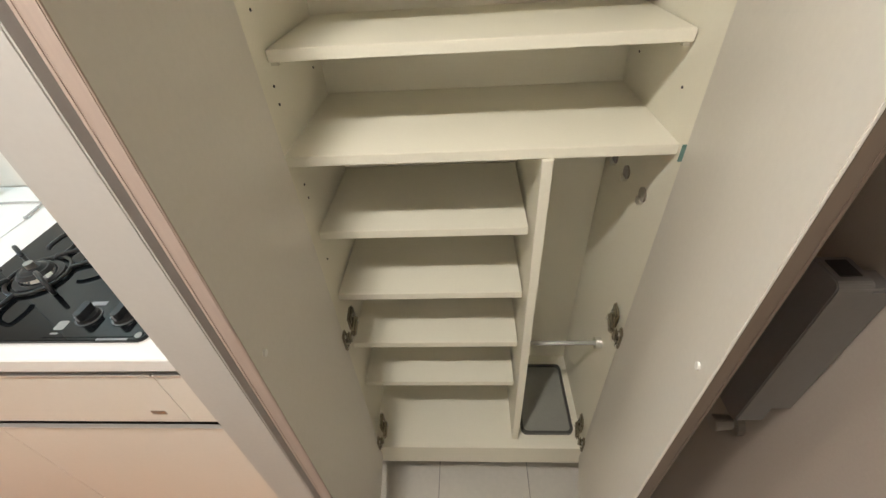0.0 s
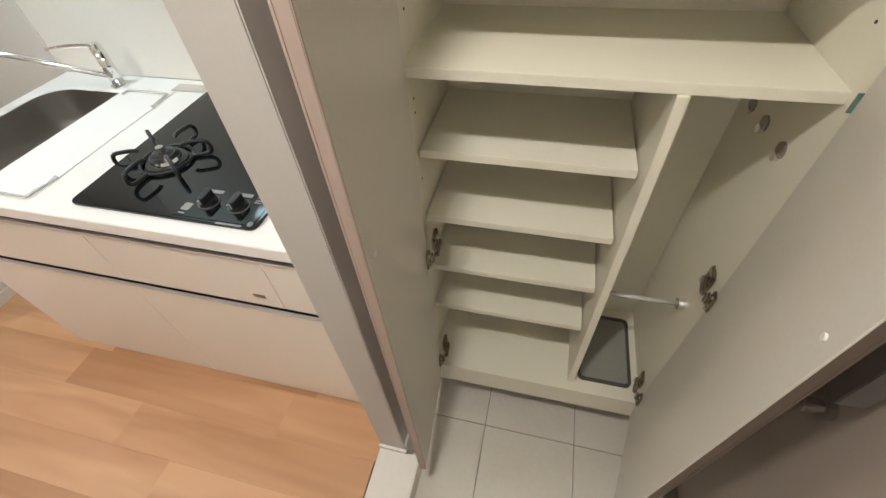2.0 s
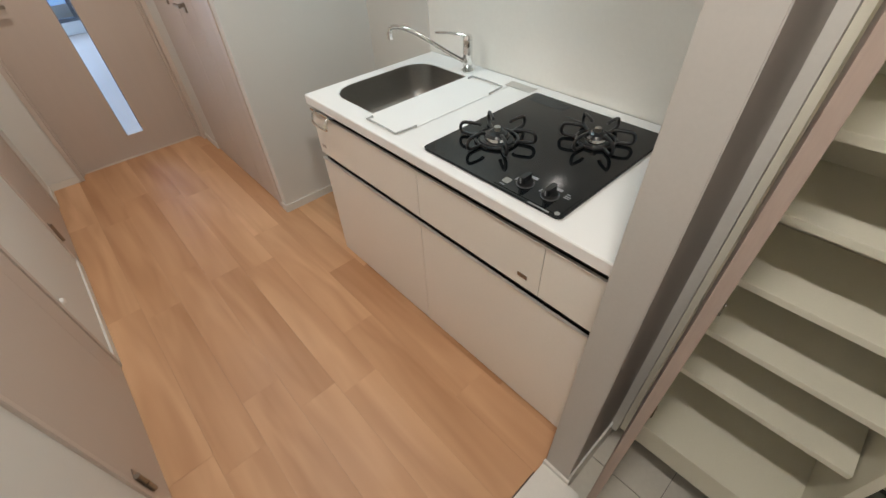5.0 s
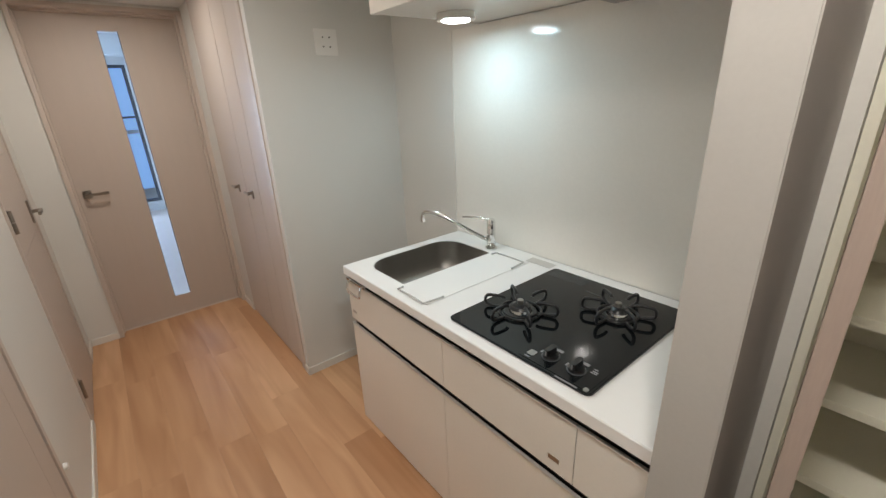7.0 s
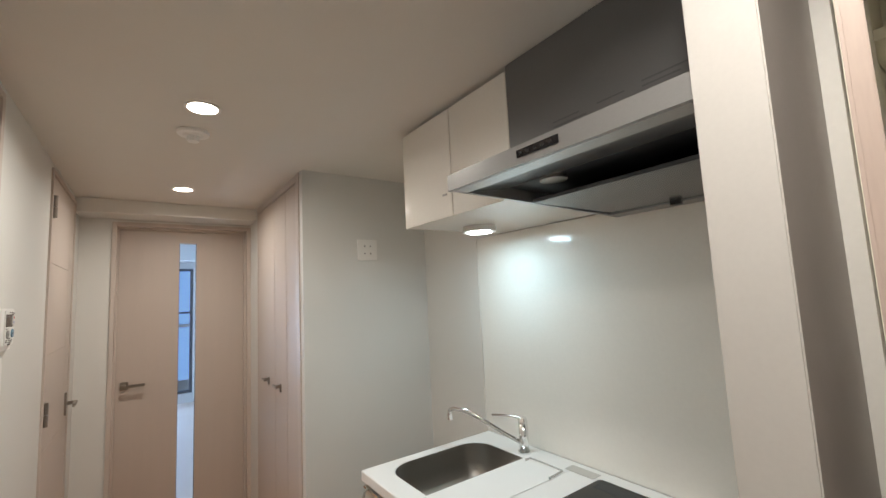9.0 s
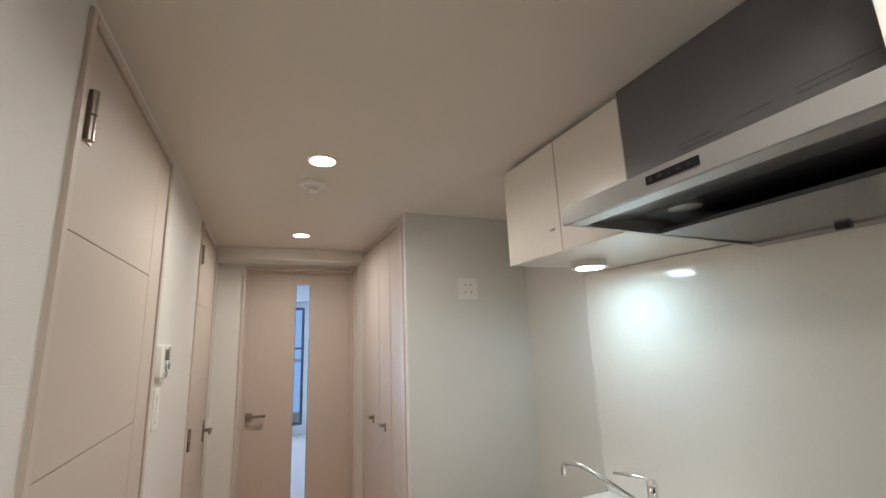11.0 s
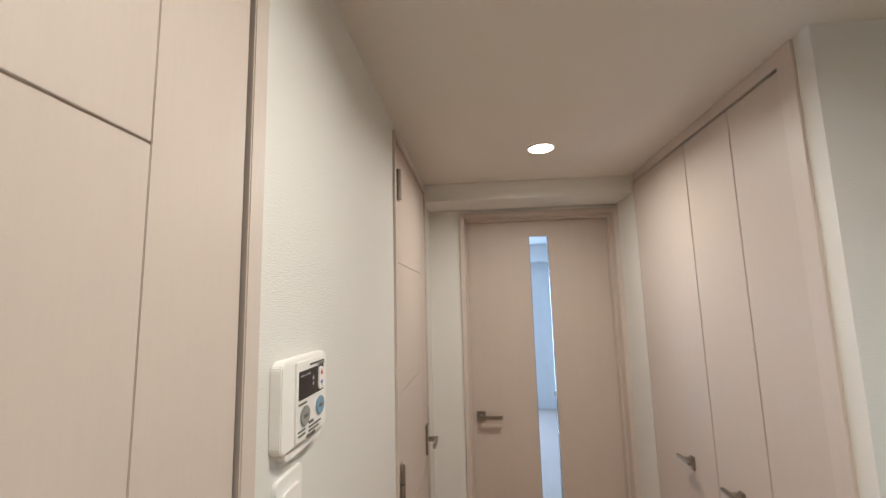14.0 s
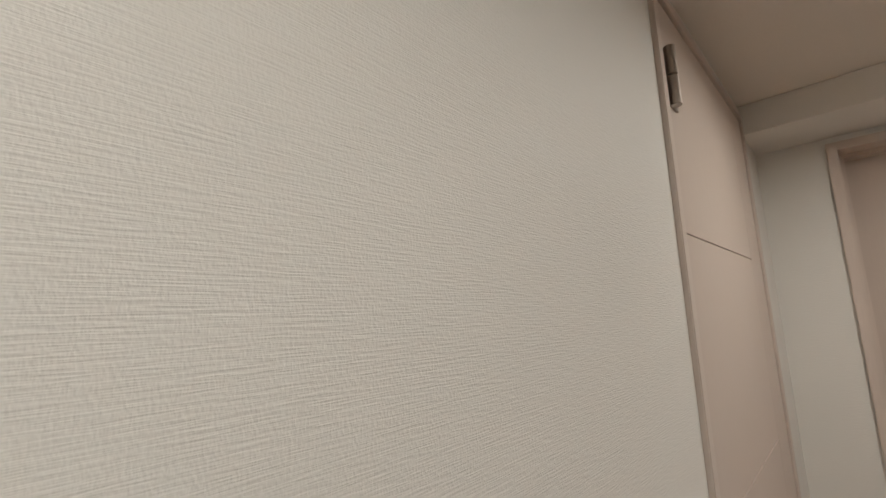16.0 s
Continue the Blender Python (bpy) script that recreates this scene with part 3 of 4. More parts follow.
th = part("towel_hook", tube(bend([(KX0 + 0.05, KF - 0.002, 0.767), (KX0 + 0.05, KF - 0.022, 0.767), (KX0 + 0.05, KF - 0.028, 0.740), (KX0 + 0.05, KF - 0.028, 0.722), (KX0 + 0.155, KF - 0.028, 0.722), (KX0 + 0.155, KF - 0.028, 0.740), (KX0 + 0.155, KF - 0.022, 0.767), (KX0 + 0.155, KF - 0.002, 0.767)], 2), 0.0055), CHROME, c1, "steel towel bracket", smooth=True)
part("bracket_clip", box((KX0 + 0.012, KX0 + 0.17, KF - 0.012, KF + 0.004, 0.761, 0.771)), CHROME, th, bevel=0.002)
c2 = thing("stove_cabinet", ((KX1 + SPLIT) / 2, 0.3, 0), "gloss ivory base cabinet below the hob, closed", "cabinet", "kitchen base cabinets")
part("body", box((SPLIT + 0.001, KX1, KF + 0.031, YB - 0.01, 0.04, 0.7805)), GLOSSW, c2)
part("toe_kick", box((SPLIT, KX1, 0.085, 0.095, 0.0, 0.04)), GAP, c2)
df = drawer_front(c2, SPLIT, NARROW, 0.566, 0.753)
drawer_front(c2, NARROW, KX1, 0.566, 0.753, "side_panel")
drawer_front(c2, SPLIT, KX1, 0.010, 0.540, "door")
part("maker_plate", box((NARROW - 0.075, NARROW - 0.042, KF - 0.0012, KF, 0.60, 0.614)), NICKEL, df)

SINK = round_rect(-1.08, -0.665, 0.085, 0.555, 0.10, 8)
wt = solid("worktop", plate_with_hole([(-1.13, 0.0), (KX1 + 0.003, 0.0), (KX1 + 0.003, 0.672), (-1.13, 0.672)], SINK, 0.781, 0.82), WORKTOP, "continuous white worktop with sink opening", "worktop", "thing")
wt.modifiers.new("soft_edges", "BEVEL").width = 0.003
sk = thing("sink", (-0.865, 0.325, 0.66), "deep satin steel sink set under the worktop", "sink")
bm = bmesh.new()
rings = []
for inset, z in ((0.0008, 0.8175), (0.003, 0.74), (0.012, 0.69), (0.03, 0.667), (0.06, 0.66)):
    rings.append([bm.verts.new((x, y, z)) for x, y in round_rect(-1.08 + inset, -0.665 - inset, 0.085 + inset, 0.555 - inset, 0.10 - inset * 0.5, 8)])
for a, b in zip(rings, rings[1:]):
    for k in range(len(a)):
        bm.faces.new((a[k], a[(k + 1) % len(a)], b[(k + 1) % len(a)], b[k]))
bm.faces.new(rings[-1])
part("bowl", bm, STEEL, sk, smooth=True)
part("drain", rod((-0.9, 0.33, 0.6605), (-0.9, 0.33, 0.665), 0.05, 24), CHROME, sk)
cb = thing("sink_cover", (-0.72, 0.33, 0.82), "white cover board over part of the sink", "cover board")
part("board", box((-0.782, -0.588, 0.045, 0.585, 0.8203, 0.8225)), WORKTOP, cb, bevel=0.0008)
for y, dy in ((0.038, 1), (0.560, -1)):
    part("wire_handle", tube(bend([(-0.757, y + dy * 0.022, 0.826), (-0.757, y + dy * 0.006, 0.826), (-0.757, y, 0.826), (-0.750, y, 0.826), (-0.680, y, 0.828), (-0.606, y, 0.826), (-0.599, y, 0.826), (-0.598, y + dy * 0.007, 0.826), (-0.590, y + dy * 0.080, 0.826)], 2), 0.0032, 10), ACRYLIC, cb, "thin clear wire handle", smooth=True)
    for x, yy in ((-0.757, y + dy * 0.022), (-0.590, y + dy * 0.080)):
        part("handle_foot", rod((x, yy, 0.8224), (x, yy, 0.829), 0.0042, 10), ACRYLIC, cb)
solid("drain_plate", box((-0.612, -0.490, 0.590, 0.638, 0.8205, 0.8225)), ALURAIL, "small steel plate lying on the worktop", "plate", "thing", bevel=0.0008)

fc = thing("faucet", (-0.82, 0.595, 0.82), "chrome single-lever kitchen faucet with long spout", "faucet")
part("base", rod((-0.82, 0.595, 0.82), (-0.82, 0.595, 0.828), 0.027, 24), CHROME, fc, smooth=False)
part("column", rod((-0.82, 0.595, 0.828), (-0.82, 0.595, 0.945), 0.020, 24, r2=0.019), CHROME, fc, smooth=True)
part("cap", rod((-0.82, 0.595, 0.946), (-0.82, 0.595, 0.962), 0.020, 24, r2=0.014), CHROME, fc)
part("lever", tube(bend([(-0.815, 0.592, 0.958), (-0.86, 0.565, 0.966), (-0.90, 0.54, 0.968), (-0.93, 0.522, 0.966)], 2), 0.0055, 10), CHROME, fc, smooth=True)
sp = part("spout", tube(bend([(-0.83, 0.585, 0.862), (-0.88, 0.545, 0.895), (-0.96, 0.48, 0.955), (-1.01, 0.44, 0.985), (-1.05, 0.405, 0.992), (-1.063, 0.395, 0.985), (-1.063, 0.395, 0.955)], 3), 0.0095, 14), CHROME, fc, smooth=True)
part("aerator", rod((-1.063, 0.395, 0.945), (-1.063, 0.395, 0.972), 0.0125, 18), CHROME, sp)

# hob with two burners
HX0, HX1, HY0, HY1, HZ = -0.468, 0.036, 0.040, 0.598, 0.82
hb = thing("gas_hob", ((HX0 + HX1) / 2, 0.32, HZ), "black glass two-burner gas hob on the worktop", "hob")
part("glass_top", prism(round_rect(HX0, HX1, HY0, HY1, 0.018), HZ + 0.0005, HZ + 0.009), BLACKGLASS, hb, bevel=0.0015)
def burner(x, y, big):
    k = 1.12 if big else 1.0
    z = HZ + 0.009
    b = part("burner", rod((x, y, z), (x, y, z + 0.006), 0.046 * k, 32), BLACK, hb, "black burner bowl")
    part("burner_ring", rod((x, y, z + 0.006), (x, y, z + 0.018), 0.036 * k, 32, r2=0.033 * k), CHROME, b)
    part("burner_head", rod((x, y, z + 0.018), (x, y, z + 0.026), 0.034 * k, 32, r2=0.028 * k), BLACK, b)
    part("burner_cap", rod((x, y, z + 0.026), (x, y, z + 0.031), 0.024 * k, 28, r2=0.016 * k), BLACK, b)
    part("sensor", rod((x, y, z + 0.03), (x, y, z + 0.044), 0.010, 16), STEEL, b)
    g = part("pan_support", tube([(x + 0.058 * k * math.cos(a), y + 0.058 * k * math.sin(a), z + 0.006) for a in (2 * math.pi * i / 32 for i in range(33))], 0.0042, 8), BLACK, hb, "black enamel pan support", smooth=True)
    for i in range(6):
        a = radians(60 * i + 25)
        ca, sa = math.cos(a), math.sin(a)
        pts = []
        for rr, dz in ((0.056, 0.006), (0.088, 0.006), (0.102, 0.010), (0.107, 0.022), (0.102, 0.040), (0.088, 0.044), (0.052, 0.044), (0.047, 0.038)):
            pts.append((x + k * rr * ca, y + k * rr * sa, z + dz))
        part("prong", tube(bend(pts, 2), 0.0052, 8), BLACK, g, smooth=True)
burner(-0.331, 0.227, True)
burner(-0.110, 0.425, False)
KY, ZT = 0.100, HZ + 0.009
part("control_plate", prism(round_rect(-0.185, 0.028, 0.048, 0.150, 0.006), ZT - 0.0005, ZT + 0.0012), BLACKGLASS, hb, bevel=0.0004)
for kx in (-0.117, -0.038):
    kb = part("knob", rod((kx, KY, ZT + 0.001), (kx, KY, ZT + 0.010), 0.023, 28, r2=0.021), BLACK, hb, "black turning knob")
    part("knob_ring", rod((kx, KY, ZT + 0.0011), (kx, KY, ZT + 0.003), 0.0255, 28), BAFFLE, kb)
    part("knob_grip", prism(round_rect(kx - 0.008, kx + 0.008, KY - 0.021, KY + 0.021, 0.0075), ZT + 0.010, ZT + 0.028), BLACK, kb, bevel=0.003)
    part("knob_mark", box((kx - 0.0015, kx + 0.0015, KY - 0.0225, KY - 0.0205, ZT + 0.012, ZT + 0.026)), PALEINK, kb)
    part("print_line", box((kx - 0.022, kx + 0.014, KY + 0.032, KY + 0.043, ZT + 0.0008, ZT + 0.0016)), PALEINK, hb)
    part("print_line", box((kx - 0.032, kx - 0.027, KY - 0.004, KY + 0.010, ZT + 0.0008, ZT + 0.0016)), PALEINK, hb)
part("print_badge", prism(round_rect(-0.172, -0.150, 0.066, 0.090, 0.005), ZT + 0.0008, ZT + 0.0018), GREYBTN, hb)
part("print_line", box((-0.169, -0.153, 0.055, 0.059, ZT + 0.0008, ZT + 0.0016)), PALEINK, hb)
part("print_line", box((-0.062, 0.002, 0.0405, 0.0450, ZT - 0.0005, ZT + 0.0006)), PALEINK, hb)
for yy in (0.132, 0.123, 0.116):
    part("print_line", box((-0.009, 0.008 if yy < 0.13 else 0.002, yy, yy + 0.004, ZT + 0.0008, ZT + 0.0016)), PALEINK, hb)
part("print_badge", rod((0.020, 0.052, ZT - 0.0005), (0.020, 0.052, ZT + 0.002), 0.007, 16), GREYBTN, hb)
for k in range(7):
    part("print_line", box((-0.450, -0.300, 0.528 + 0.008 * k, 0.532 + 0.008 * k, ZT - 0.0005, ZT + 0.0004)), DARKPRINT, hb)
part("vent_slot", box((-0.27, -0.21, 0.50, 0.506, ZT - 0.0005, ZT + 0.0008)), DARKPRINT, hb)

solid("splash_panel", box((-1.14, 0.2345, 0.6725, YB - 0.0005, 0.8205, 1.762), (0.2315, 0.2345, 0.02, 0.672, 0.8205, 1.762)), SPLASH, "glossy ivory splashback panel", "splashback", "structure")
solid("splash_trim", box((-1.148, -1.1405, 0.668, YB - 0.001, 0.0, 1.762)), WHITE, "thin white edge strip of the splashback", "trim", "structure", bevel=0.001)

# wall cabinet with lamp below
uc = thing("wall_cabinet", (-0.665, 0.4, 1.763), "gloss ivory wall cabinet with two closed doors", "cabinet")
part("body", box((-0.97, -0.362, 0.175, YB - 0.002, 1.765, 2.145)), GLOSSW, uc, bevel=0.001)
part("top_gap", box((-0.965, -0.365, 0.19, YB - 0.002, 2.145, CEIL)), GAP, uc)
for x0, x1, hx in ((-0.972, -0.652, -0.69), (-0.648, -0.362, -0.615)):
    dd = part("door", box((x0, x1, 0.155, 0.1735, 1.763, 2.148)), GLOSSW, uc, bevel=0.001)
    part("handle", box((hx - 0.012, hx + 0.012, 0.150, 0.155, 1.840, 1.847)), STEEL, dd, "small chrome pull", bevel=0.001)
ul = thing("under_cabinet_lamp", (-0.83, 0.425, 1.763), "round white lamp lit below the wall cabinet", "lamp")
part("housing", rod((-0.83, 0.425, 1.764), (-0.83, 0.425, 1.742), 0.068, 36, r2=0.070), PLASTIC, ul)
part("lens", rod((-0.83, 0.425, 1.7415), (-0.83, 0.425, 1.7385), 0.050, 36), LAMPCOOL, ul, "glowing cool white lens")

# range hood
rx0, rx1 = -0.352, 0.2335
rh = thing("range_hood", (-0.06, 0.3, 1.735), "grey metal range hood with slanted silver front", "range hood")
part("front_cover", box((-0.360, rx1, 0.155, 0.170, 1.885, CEIL - 0.002), (-0.360, -0.348, 0.170, 0.668, 1.90, CEIL - 0.002)), HOOD, rh, bevel=0.0015)
bm = prism([(-0.085, 1.795), (0.155, 1.885), (0.155, 1.872), (-0.073, 1.787), (-0.073, 1.754), (-0.085, 1.754)], 0, rx1 - rx0, place=Matrix(((0, 0, 1, rx0), (1, 0, 0, 0), (0, 1, 0, 0), (0, 0, 0, 1))))
fr = part("slanted_front", bm, HOODSILVER, rh, "silver slanted lip")
side = [(-0.0825, 1.7565), (0.667, 1.737), (0.667, 1.898), (0.152, 1.898), (0.152, 1.881), (-0.0825, 1.7925)]
part("side_panel", prism(side, 0, 0.012, place=Matrix(((0, 0, 1, rx0 - 0.002), (1, 0, 0, 0), (0, 1, 0, 0), (0, 0, 0, 1)))), HOODSILVER, rh)
part("side_panel", prism(side, 0, 0.010, place=Matrix(((0, 0, 1, rx1 - 0.010), (1, 0, 0, 0), (0, 1, 0, 0), (0, 0, 0, 1)))), HOODSILVER, rh)
part("front_rim", box((rx0 + 0.01, rx1 - 0.01, -0.073, -0.030, 1.754, 1.760)), HOODRIM, rh)
part("inner_slope", prism([(-0.030, 1.757), (0.10, 1.776), (0.10, 1.781), (-0.030, 1.762)], rx0 + 0.012, rx1 - 0.012, place=Matrix(((0, 0, 1, 0), (1, 0, 0, 0), (0, 1, 0, 0), (0, 0, 0, 1)))), BAFFLE, rh)
part("back_rim", box((rx0 + 0.01, rx1 - 0.01, 0.60, 0.668, 1.738, 1.744)), HOODSILVER, rh)
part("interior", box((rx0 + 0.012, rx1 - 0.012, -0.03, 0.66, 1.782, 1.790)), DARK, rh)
part("baffle", box((rx0 + 0.03, rx1 - 0.02, 0.19, 0.60, 1.742, 1.752)), BAFFLE, rh, "dark grey baffle plate", bevel=0.002)
part("fan_cover", rod((-0.2, 0.14, 1.772), (-0.2, 0.14, 1.783), 0.035, 24), STEEL, rh)
part("catch", box((-0.13, -0.10, 0.585, 0.60, 1.730, 1.742)), BLACK, rh)
sl = Matrix(((1, 0, 0, 0.008), (0, 0, -1, -0.085), (0, 1, 0, 1.725), (0, 0, 0, 1)))
bm = box((-0.115, -0.01, 0.043, 0.059, 0.0, 0.0025))
bm.transform(sl)
cp = part("control_panel", bm, SCREEN, rh, "black button strip")
for k in range(5):
    bm = box((-0.108 + 0.019 * k, -0.100 + 0.019 * k, 0.048, 0.054, 0.0025, 0.0036))
    bm.transform(sl)
    part("button", bm, BLACK, cp)
for x0, x1, z in ((-0.20, -0.12, 1.925), (-0.20, -0.10, 1.912), (-0.07, 0.0, 1.925), (0.04, 0.16, 1.93), (0.04, 0.12, 1.918)):
    part("print_line", box((x0, x1, 0.1547, 0.1552, z, z + 0.004)), HOODINK, rh)

# ---- fixtures on walls and ceiling ----
sw = thing("socket_plate", (XS, 0.294, 1.695), "square white cover plate with four screw holes", "wall plate")
part("plate", prism(round_rect(0.236, 0.352, 1.695, 1.811, 0.006), 0, 0.007, place=Matrix(((0, 0, 1, XS), (1, 0, 0, 0), (0, 1, 0, 0), (0, 0, 0, 1)))), PLASTIC, sw, bevel=0.002)
for y in (0.278, 0.312):
    for z in (1.733, 1.775):
        part("screw_hole", rod((XS + 0.0065, y, z), (XS + 0.0078, y, z), 0.004, 10), INK, sw)

lights = []
for k, (lx, ly) in enumerate(DOWNLIGHTS):
    if k == 0:
        dl = thing("downlight", (lx, ly, CEIL), "small round ceiling downlight, lit warm white", "lamp", "ceiling downlights")
        part("ring", plate_with_hole([(lx + 0.055 * math.cos(a), ly + 0.055 * math.sin(a)) for a in (2 * math.pi * i / 40 for i in range(40))],
             [(lx + 0.046 * math.cos(a), ly + 0.046 * math.sin(a)) for a in (2 * math.pi * i / 40 for i in range(40))], CEIL - 0.004, CEIL), PLASTIC, dl, "white trim ring")
        part("lens", rod((lx, ly, CEIL - 0.001), (lx, ly, CEIL - 0.004), 0.046, 40), LAMPWARM, dl, "glowing lens")
    else:
        copy_thing(dl, Matrix.Translation((lx, ly, CEIL)))
sx, sy = -1.339, -0.566
sm = thing("smoke_detector", (sx, sy, CEIL), "round white smoke detector on the ceiling", "smoke detector")
part("base", rod((sx, sy, CEIL), (sx, sy, CEIL - 0.012), 0.058, 36, r2=0.054), PLASTIC, sm, bevel=0.0015)
part("collar", rod((sx, sy, CEIL - 0.012), (sx, sy, CEIL - 0.018), 0.036, 30, r2=0.03), PLASTIC, sm)
part("cap", rod((sx, sy, CEIL - 0.034), (sx, sy, CEIL - 0.038), 0.02, 24), PLASTIC, sm)
for i in range(8):
    a = 2 * math.pi * i / 8
    part("cage_bar", box((sx + 0.018 * math.cos(a) - 0.003, sx + 0.018 * math.cos(a) + 0.003, sy + 0.018 * math.sin(a) - 0.003, sy + 0.018 * math.sin(a) + 0.003, CEIL - 0.034, CEIL - 0.018)), PLASTIC, sm)

# water heater remote: drawn on the wall plane with u to the right as one faces it (towards -x) and v up
RU, RZ0, RZ1, RD = -1.222, 1.404, 1.516, 0.017
def onface(outline, d0, d1):
    return onwall([(1.281 + (u - 1.245) * 0.84, 1.512 - (1.512 - v) * 0.74) for u, v in outline], d0, d1)


def onwall(outline, d0, d1):
    return prism(outline, d0, d1, place=Matrix(((-1, 0, 0, 0), (0, 0, 1, YL), (0, 1, 0, 0), (0, 0, 0, 1))))
rm = thing("heater_remote", (-1.29, YL, RZ0), "white water heater remote with dark screen", "control panel")
part("body", onwall(round_rect(1.240, 1.386, RZ0, RZ1, 0.012), 0.0, RD - 0.001), PLASTIC, rm, bevel=0.006)
part("lower_lip", onwall(round_rect(1.258, 1.375, RZ0 - 0.012, RZ0 + 0.01, 0.008), 0.0, 0.013), PLASTIC, rm, bevel=0.003)
fp = part("face_plate", onface(round_rect(1.238, 1.357, 1.372, 1.510, 0.004), RD - 0.001, RD + 0.002), PLASTIC, rm, bevel=0.0008)
F = RD + 0.002
part("screen", onface(round_rect(1.245, 1.345, 1.443, 1.493, 0.002), F - 0.001, F + 0.0008), SCREEN, fp, "black display")
part("rocker", onface(round_rect(1.321, 1.340, 1.446, 1.490, 0.009), F, F + 0.003), PLASTIC, fp, bevel=0.001)
part("up_mark", onface([(1.325, 1.475), (1.336, 1.475), (1.3305, 1.485)], F + 0.0025, F + 0.0036), RED, fp)
part("down_mark", onface([(1.325, 1.463), (1.3305, 1.453), (1.336, 1.463)], F + 0.0025, F + 0.0036), BLUE, fp)
for u, z, mt in ((1.268, 1.413, GREYBTN), (1.330, 1.416, BLUEBTN)):
    bt = part("button", onface([(u + 0.017 * math.cos(a), z + 0.0175 * math.sin(a)) for a in (2 * math.pi * i / 28 for i in range(28))], F, F + 0.0025), mt, fp, bevel=0.0008)
    part("button_text", onface(round_rect(u - 0.007, u + 0.007, z - 0.003, z + 0.003, 0.001), F + 0.0022, F + 0.0031), INK, bt)
for u0, u1, z0, z1, mt in ((1.287, 1.348, 1.4985, 1.502, INK), (1.322, 1.350, 1.494, 1.4965, INK), (1.250, 1.265, 1.483, 1.486, PALEINK), (1.269, 1.288, 1.483, 1.486, PALEINK), (1.297, 1.303, 1.470, 1.477, PALEINK), (1.297, 1.303, 1.460, 1.466, PALEINK),
                           (1.245, 1.275, 1.434, 1.437, INK), (1.285, 1.303, 1.393, 1.398, INK), (1.285, 1.335, 1.386, 1.389, INK), (1.285, 1.325, 1.379, 1.382, INK), (1.245, 1.27, 1.388, 1.391, INK), (1.245, 1.27, 1.381, 1.384, INK), (1.278, 1.310, 1.370, 1.376, INK)):
    part("print_line", onface(round_rect(u0, u1, z0, z1, 0.0008, 2), F - 0.0005, F + 0.001), mt, fp)

ws = thing("light_switch", (-1.29, YL, 1.24), "white wall switch with one wide rocker", "switch")
part("plate", onwall(round_rect(1.252, 1.326, 1.243, 1.372, 0.006), 0.0, 0.006), PLASTIC, ws, bevel=0.0015)
part("rocker", onwall(round_rect(1.267, 1.311, 1.262, 1.353, 0.003), 0.006, 0.010), PLASTIC, ws, bevel=0.001)
ds = thing("wall_bumper", (-1.253, YL, 0.345), "small round white bumper on the wall", "bumper")
part("disc", rod((-1.253, YL, 0.345), (-1.253, YL + 0.012, 0.345), 0.014, 20, r2=0.010), PLASTIC, ds)

# ---- room beyond the glazed door ----
RX = -7.2
solid("room_floor", box((RX, -3.12, -3.0, 1.2, -0.1, 0.0)), ROOMFLOOR, "pale wooden floor of the far room", "floor")
solid("room_ceiling", box((RX, -3.2, -3.0, 1.2, 2.4, 2.5)), ROOMWALL, "white ceiling of the far room", "ceiling")
solid("room_wall_side", box((RX, -3.2, 1.2, 1.3, -0.1, 2.5)), ROOMWALL, "white papered side wall of the far room", "wall")
solid("room_wall_other", box((RX, -3.2, -3.1, -3.0, -0.1, 2.5)), ROOMWALL, "white papered side wall of the far room", "wall")
solid("room_wall_near", box((-3.21, -3.2, -3.0, YL - 0.12, -0.1, 2.5), (-3.21, -3.2, YB, 1.2, -0.1, 2.5), (-3.21, -3.2, YL - 0.12, YB, CEIL, 2.5)), ROOMWALL, "white papered near wall of the far room", "wall")
WY0, WY1, WZ0, WZ1 = -1.80, -0.10, 0.14, 2.06
solid("room_wall_window", box((RX - 0.12, RX, WY1, 1.3, -0.1, 2.5), (RX - 0.12, RX, -3.1, WY0, -0.1, 2.5), (RX - 0.12, RX, WY0, WY1, WZ1, 2.5), (RX - 0.12, RX, WY0, WY1, -0.1, WZ0)), ROOMWALL, "white papered wall with the balcony window", "wall")
solid("room_beam", box((RX, RX + 0.35, -3.0, 1.2, 2.16, 2.4)), ROOMWALL, "white beam along the window wall", "beam")
wi = thing("window_1", (RX, -0.95, WZ0), "tall dark-framed sliding balcony window", "window", kind="structure")
part("window_frame", box((RX - 0.09, RX - 0.03, WY0, WY0 + 0.04, WZ0, WZ1), (RX - 0.09, RX - 0.03, WY1 - 0.04, WY1, WZ0, WZ1), (RX - 0.09, RX - 0.03, WY0 + 0.04, WY1 - 0.04, WZ0, WZ0 + 0.04), (RX - 0.09, RX - 0.03, WY0 + 0.04, WY1 - 0.04, WZ1 - 0.04, WZ1)), ALU, wi)
part("transom", box((RX - 0.08, RX - 0.04, WY0 + 0.04, WY1 - 0.04, 1.355, 1.385)), ALU, wi)
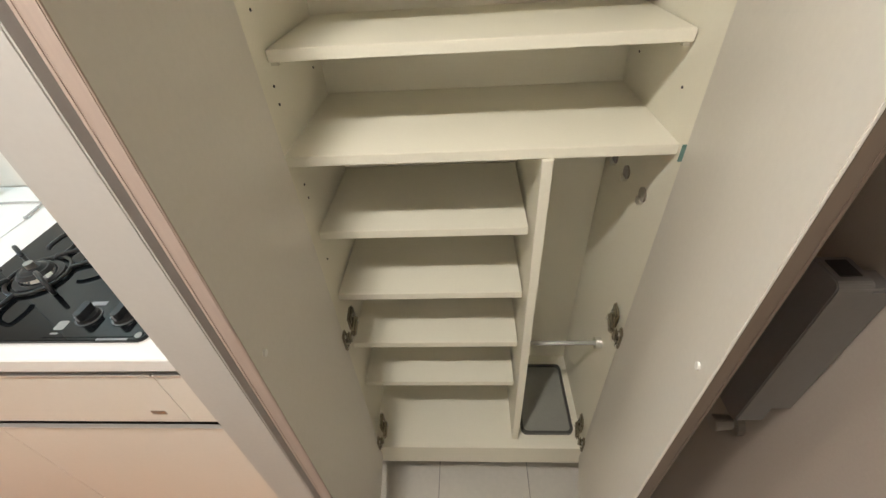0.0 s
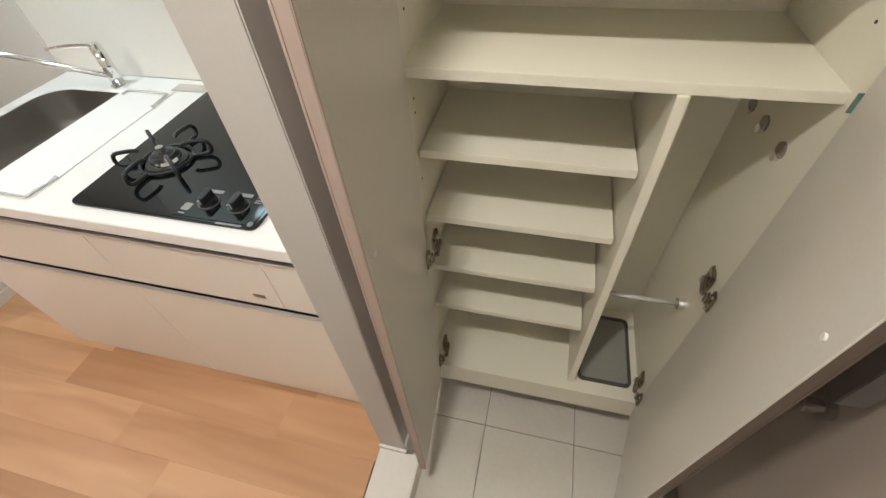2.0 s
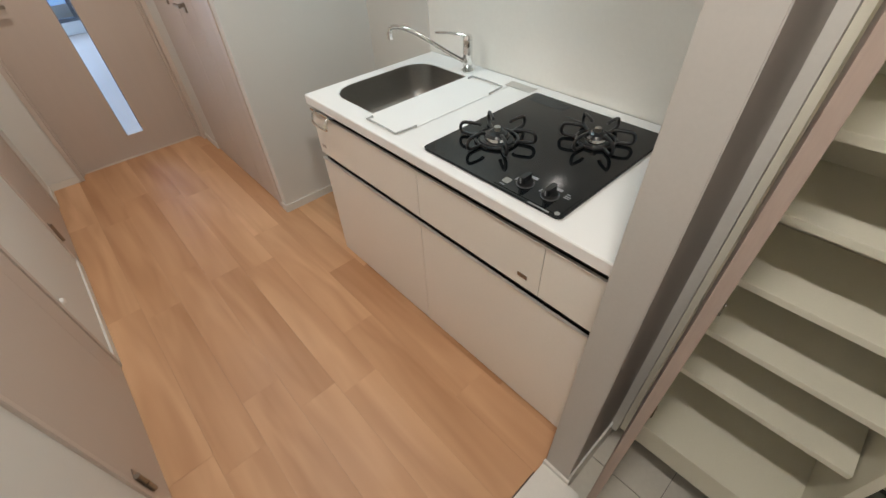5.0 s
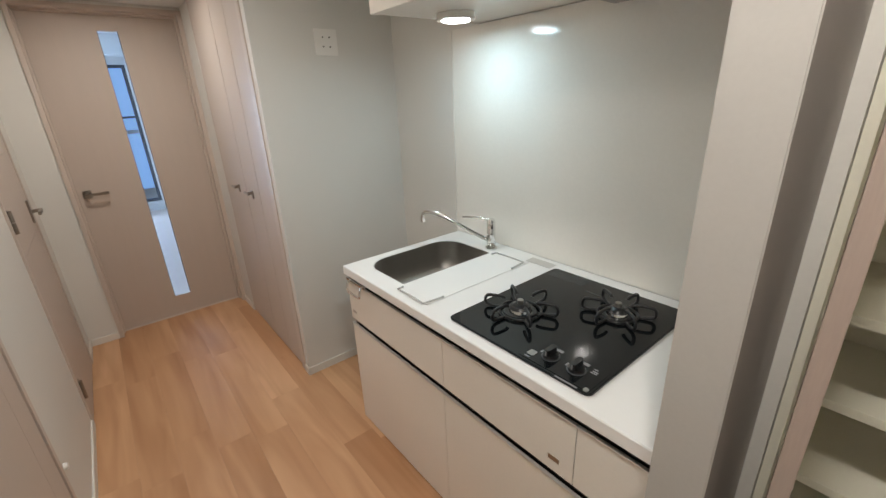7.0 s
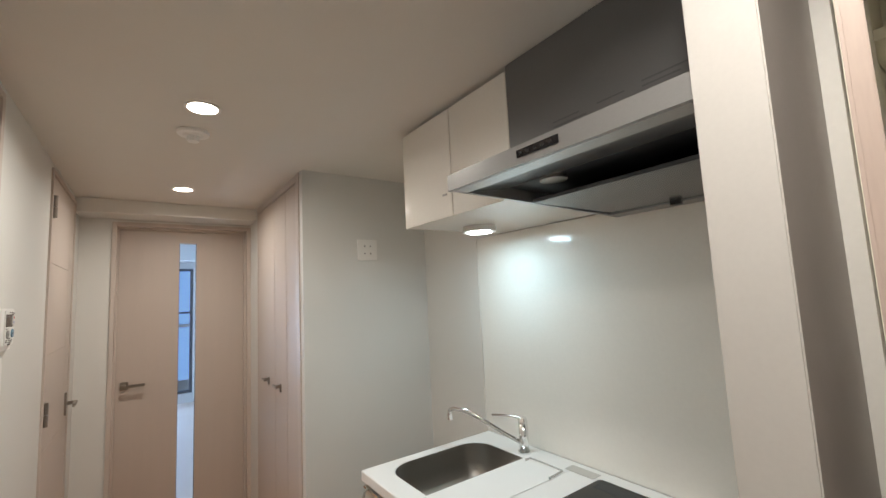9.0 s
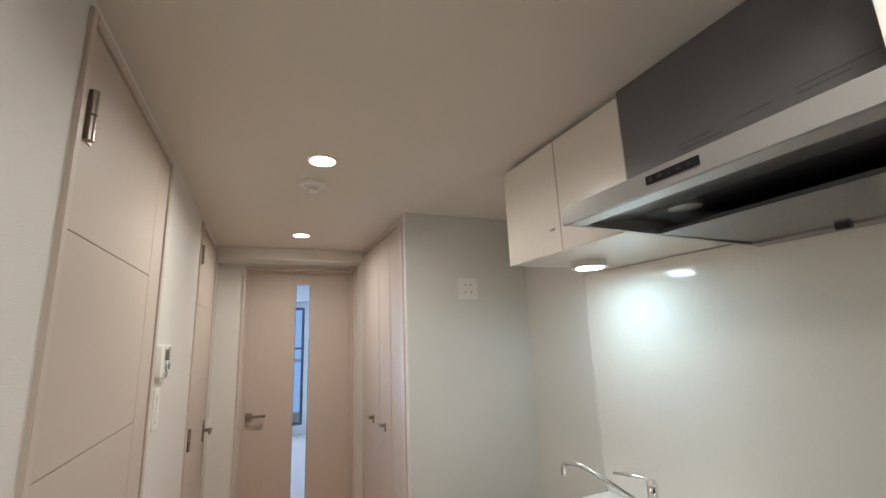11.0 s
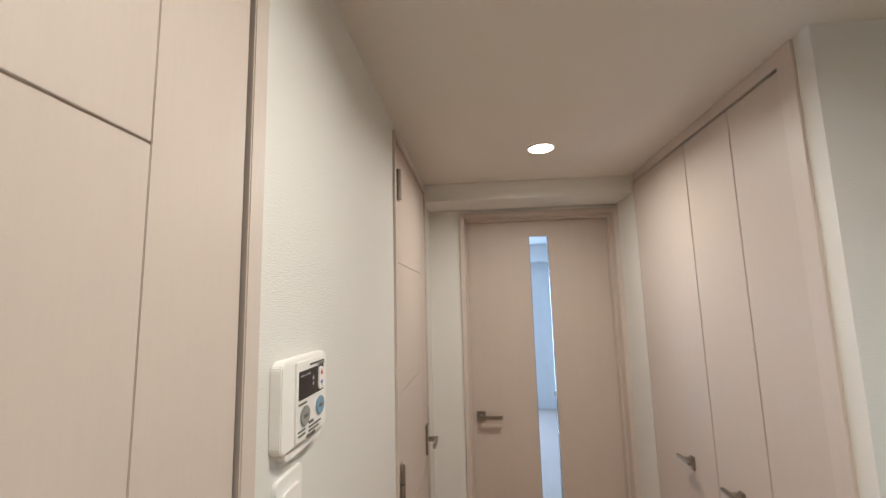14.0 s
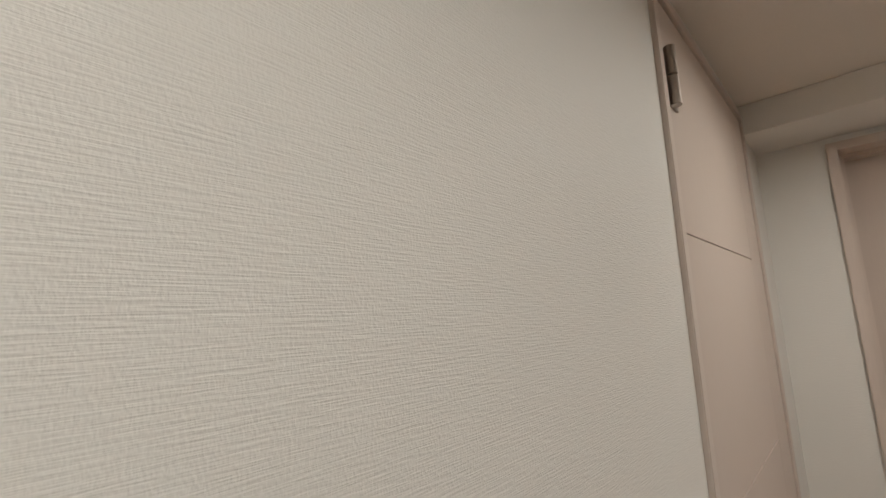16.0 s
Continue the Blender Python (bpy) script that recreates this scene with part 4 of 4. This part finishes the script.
part("mullion", box((RX - 0.08, RX - 0.04, -0.97, -0.93, WZ0 + 0.04, WZ1 - 0.04)), ALU, wi)
p = part("pane", box((RX - 0.062, RX - 0.058, WY0 + 0.04, WY1 - 0.04, WZ0 + 0.04, WZ1 - 0.04)), GLASS, wi)
p.visible_shadow = False
solid("balcony_rail", box((RX - 1.0, RX - 0.95, -3, 1.2, 1.10, 1.16), (RX - 1.0, RX - 0.98, -3, 1.2, -0.1, 0.2)), WHITE, "white balcony handrail outside the window", "rail", "structure")
HAZE = glow("evening_sky_blue", (0.16, 0.36, 0.78), 1.0)
solid("backdrop", box((-60.1, -60, -45, 45, -15, 40)), HAZE, "plain blue sky beyond the balcony", "backdrop")
so = thing("wall_socket", (RX, 0.26, 0.2), "white wall socket low on the wall", "socket")
part("plate", box((RX, RX + 0.008, 0.225, 0.295, 0.16, 0.28)), PLASTIC, so, bevel=0.002)
part("insert", box((RX + 0.008, RX + 0.011, 0.245, 0.275, 0.185, 0.255)), GREYBTN, so)

# ---- floor pieces ----
W = 0.15
rng = random.Random(4)
row = 0
y = YL
while y < YB:
    y1 = min(y + W, YB)
    x = -3.09 - rng.random() * 0.7
    while x < 0.24:
        x1 = x + 0.9
        a, b = max(x, -3.09), min(x1, 0.2335)
        if y > YC - 0.01:
            a = max(a, XS)
        if b - a > 0.03 and b > a:
            part("plank", box((a + 0.0002, b - 0.0002, y + 0.0002, y1 - 0.0002, -0.008, 0.0)), OAK, floor)
        x = x1
    y = y1
S = 0.3
gx, gy = 0.554, 0.070
for i in range(-1, 3):
    for j in range(-4, 2):
        x0, x1 = max(gx + 0.309 * i, 0.32), min(gx + 0.309 * (i + 1), ENT)
        y0, y1 = max(gy + 0.309 * j, YL), min(gy + 0.309 * (j + 1), 0.52)
        if x1 - x0 > 0.01 and y1 - y0 > 0.01:
            part("tile", box((x0 + 0.0015, x1 - 0.0015, y0 + 0.0015, y1 - 0.0015, TILEZ - 0.006, TILEZ)), TILE, entrance_floor, bevel=0.0008)
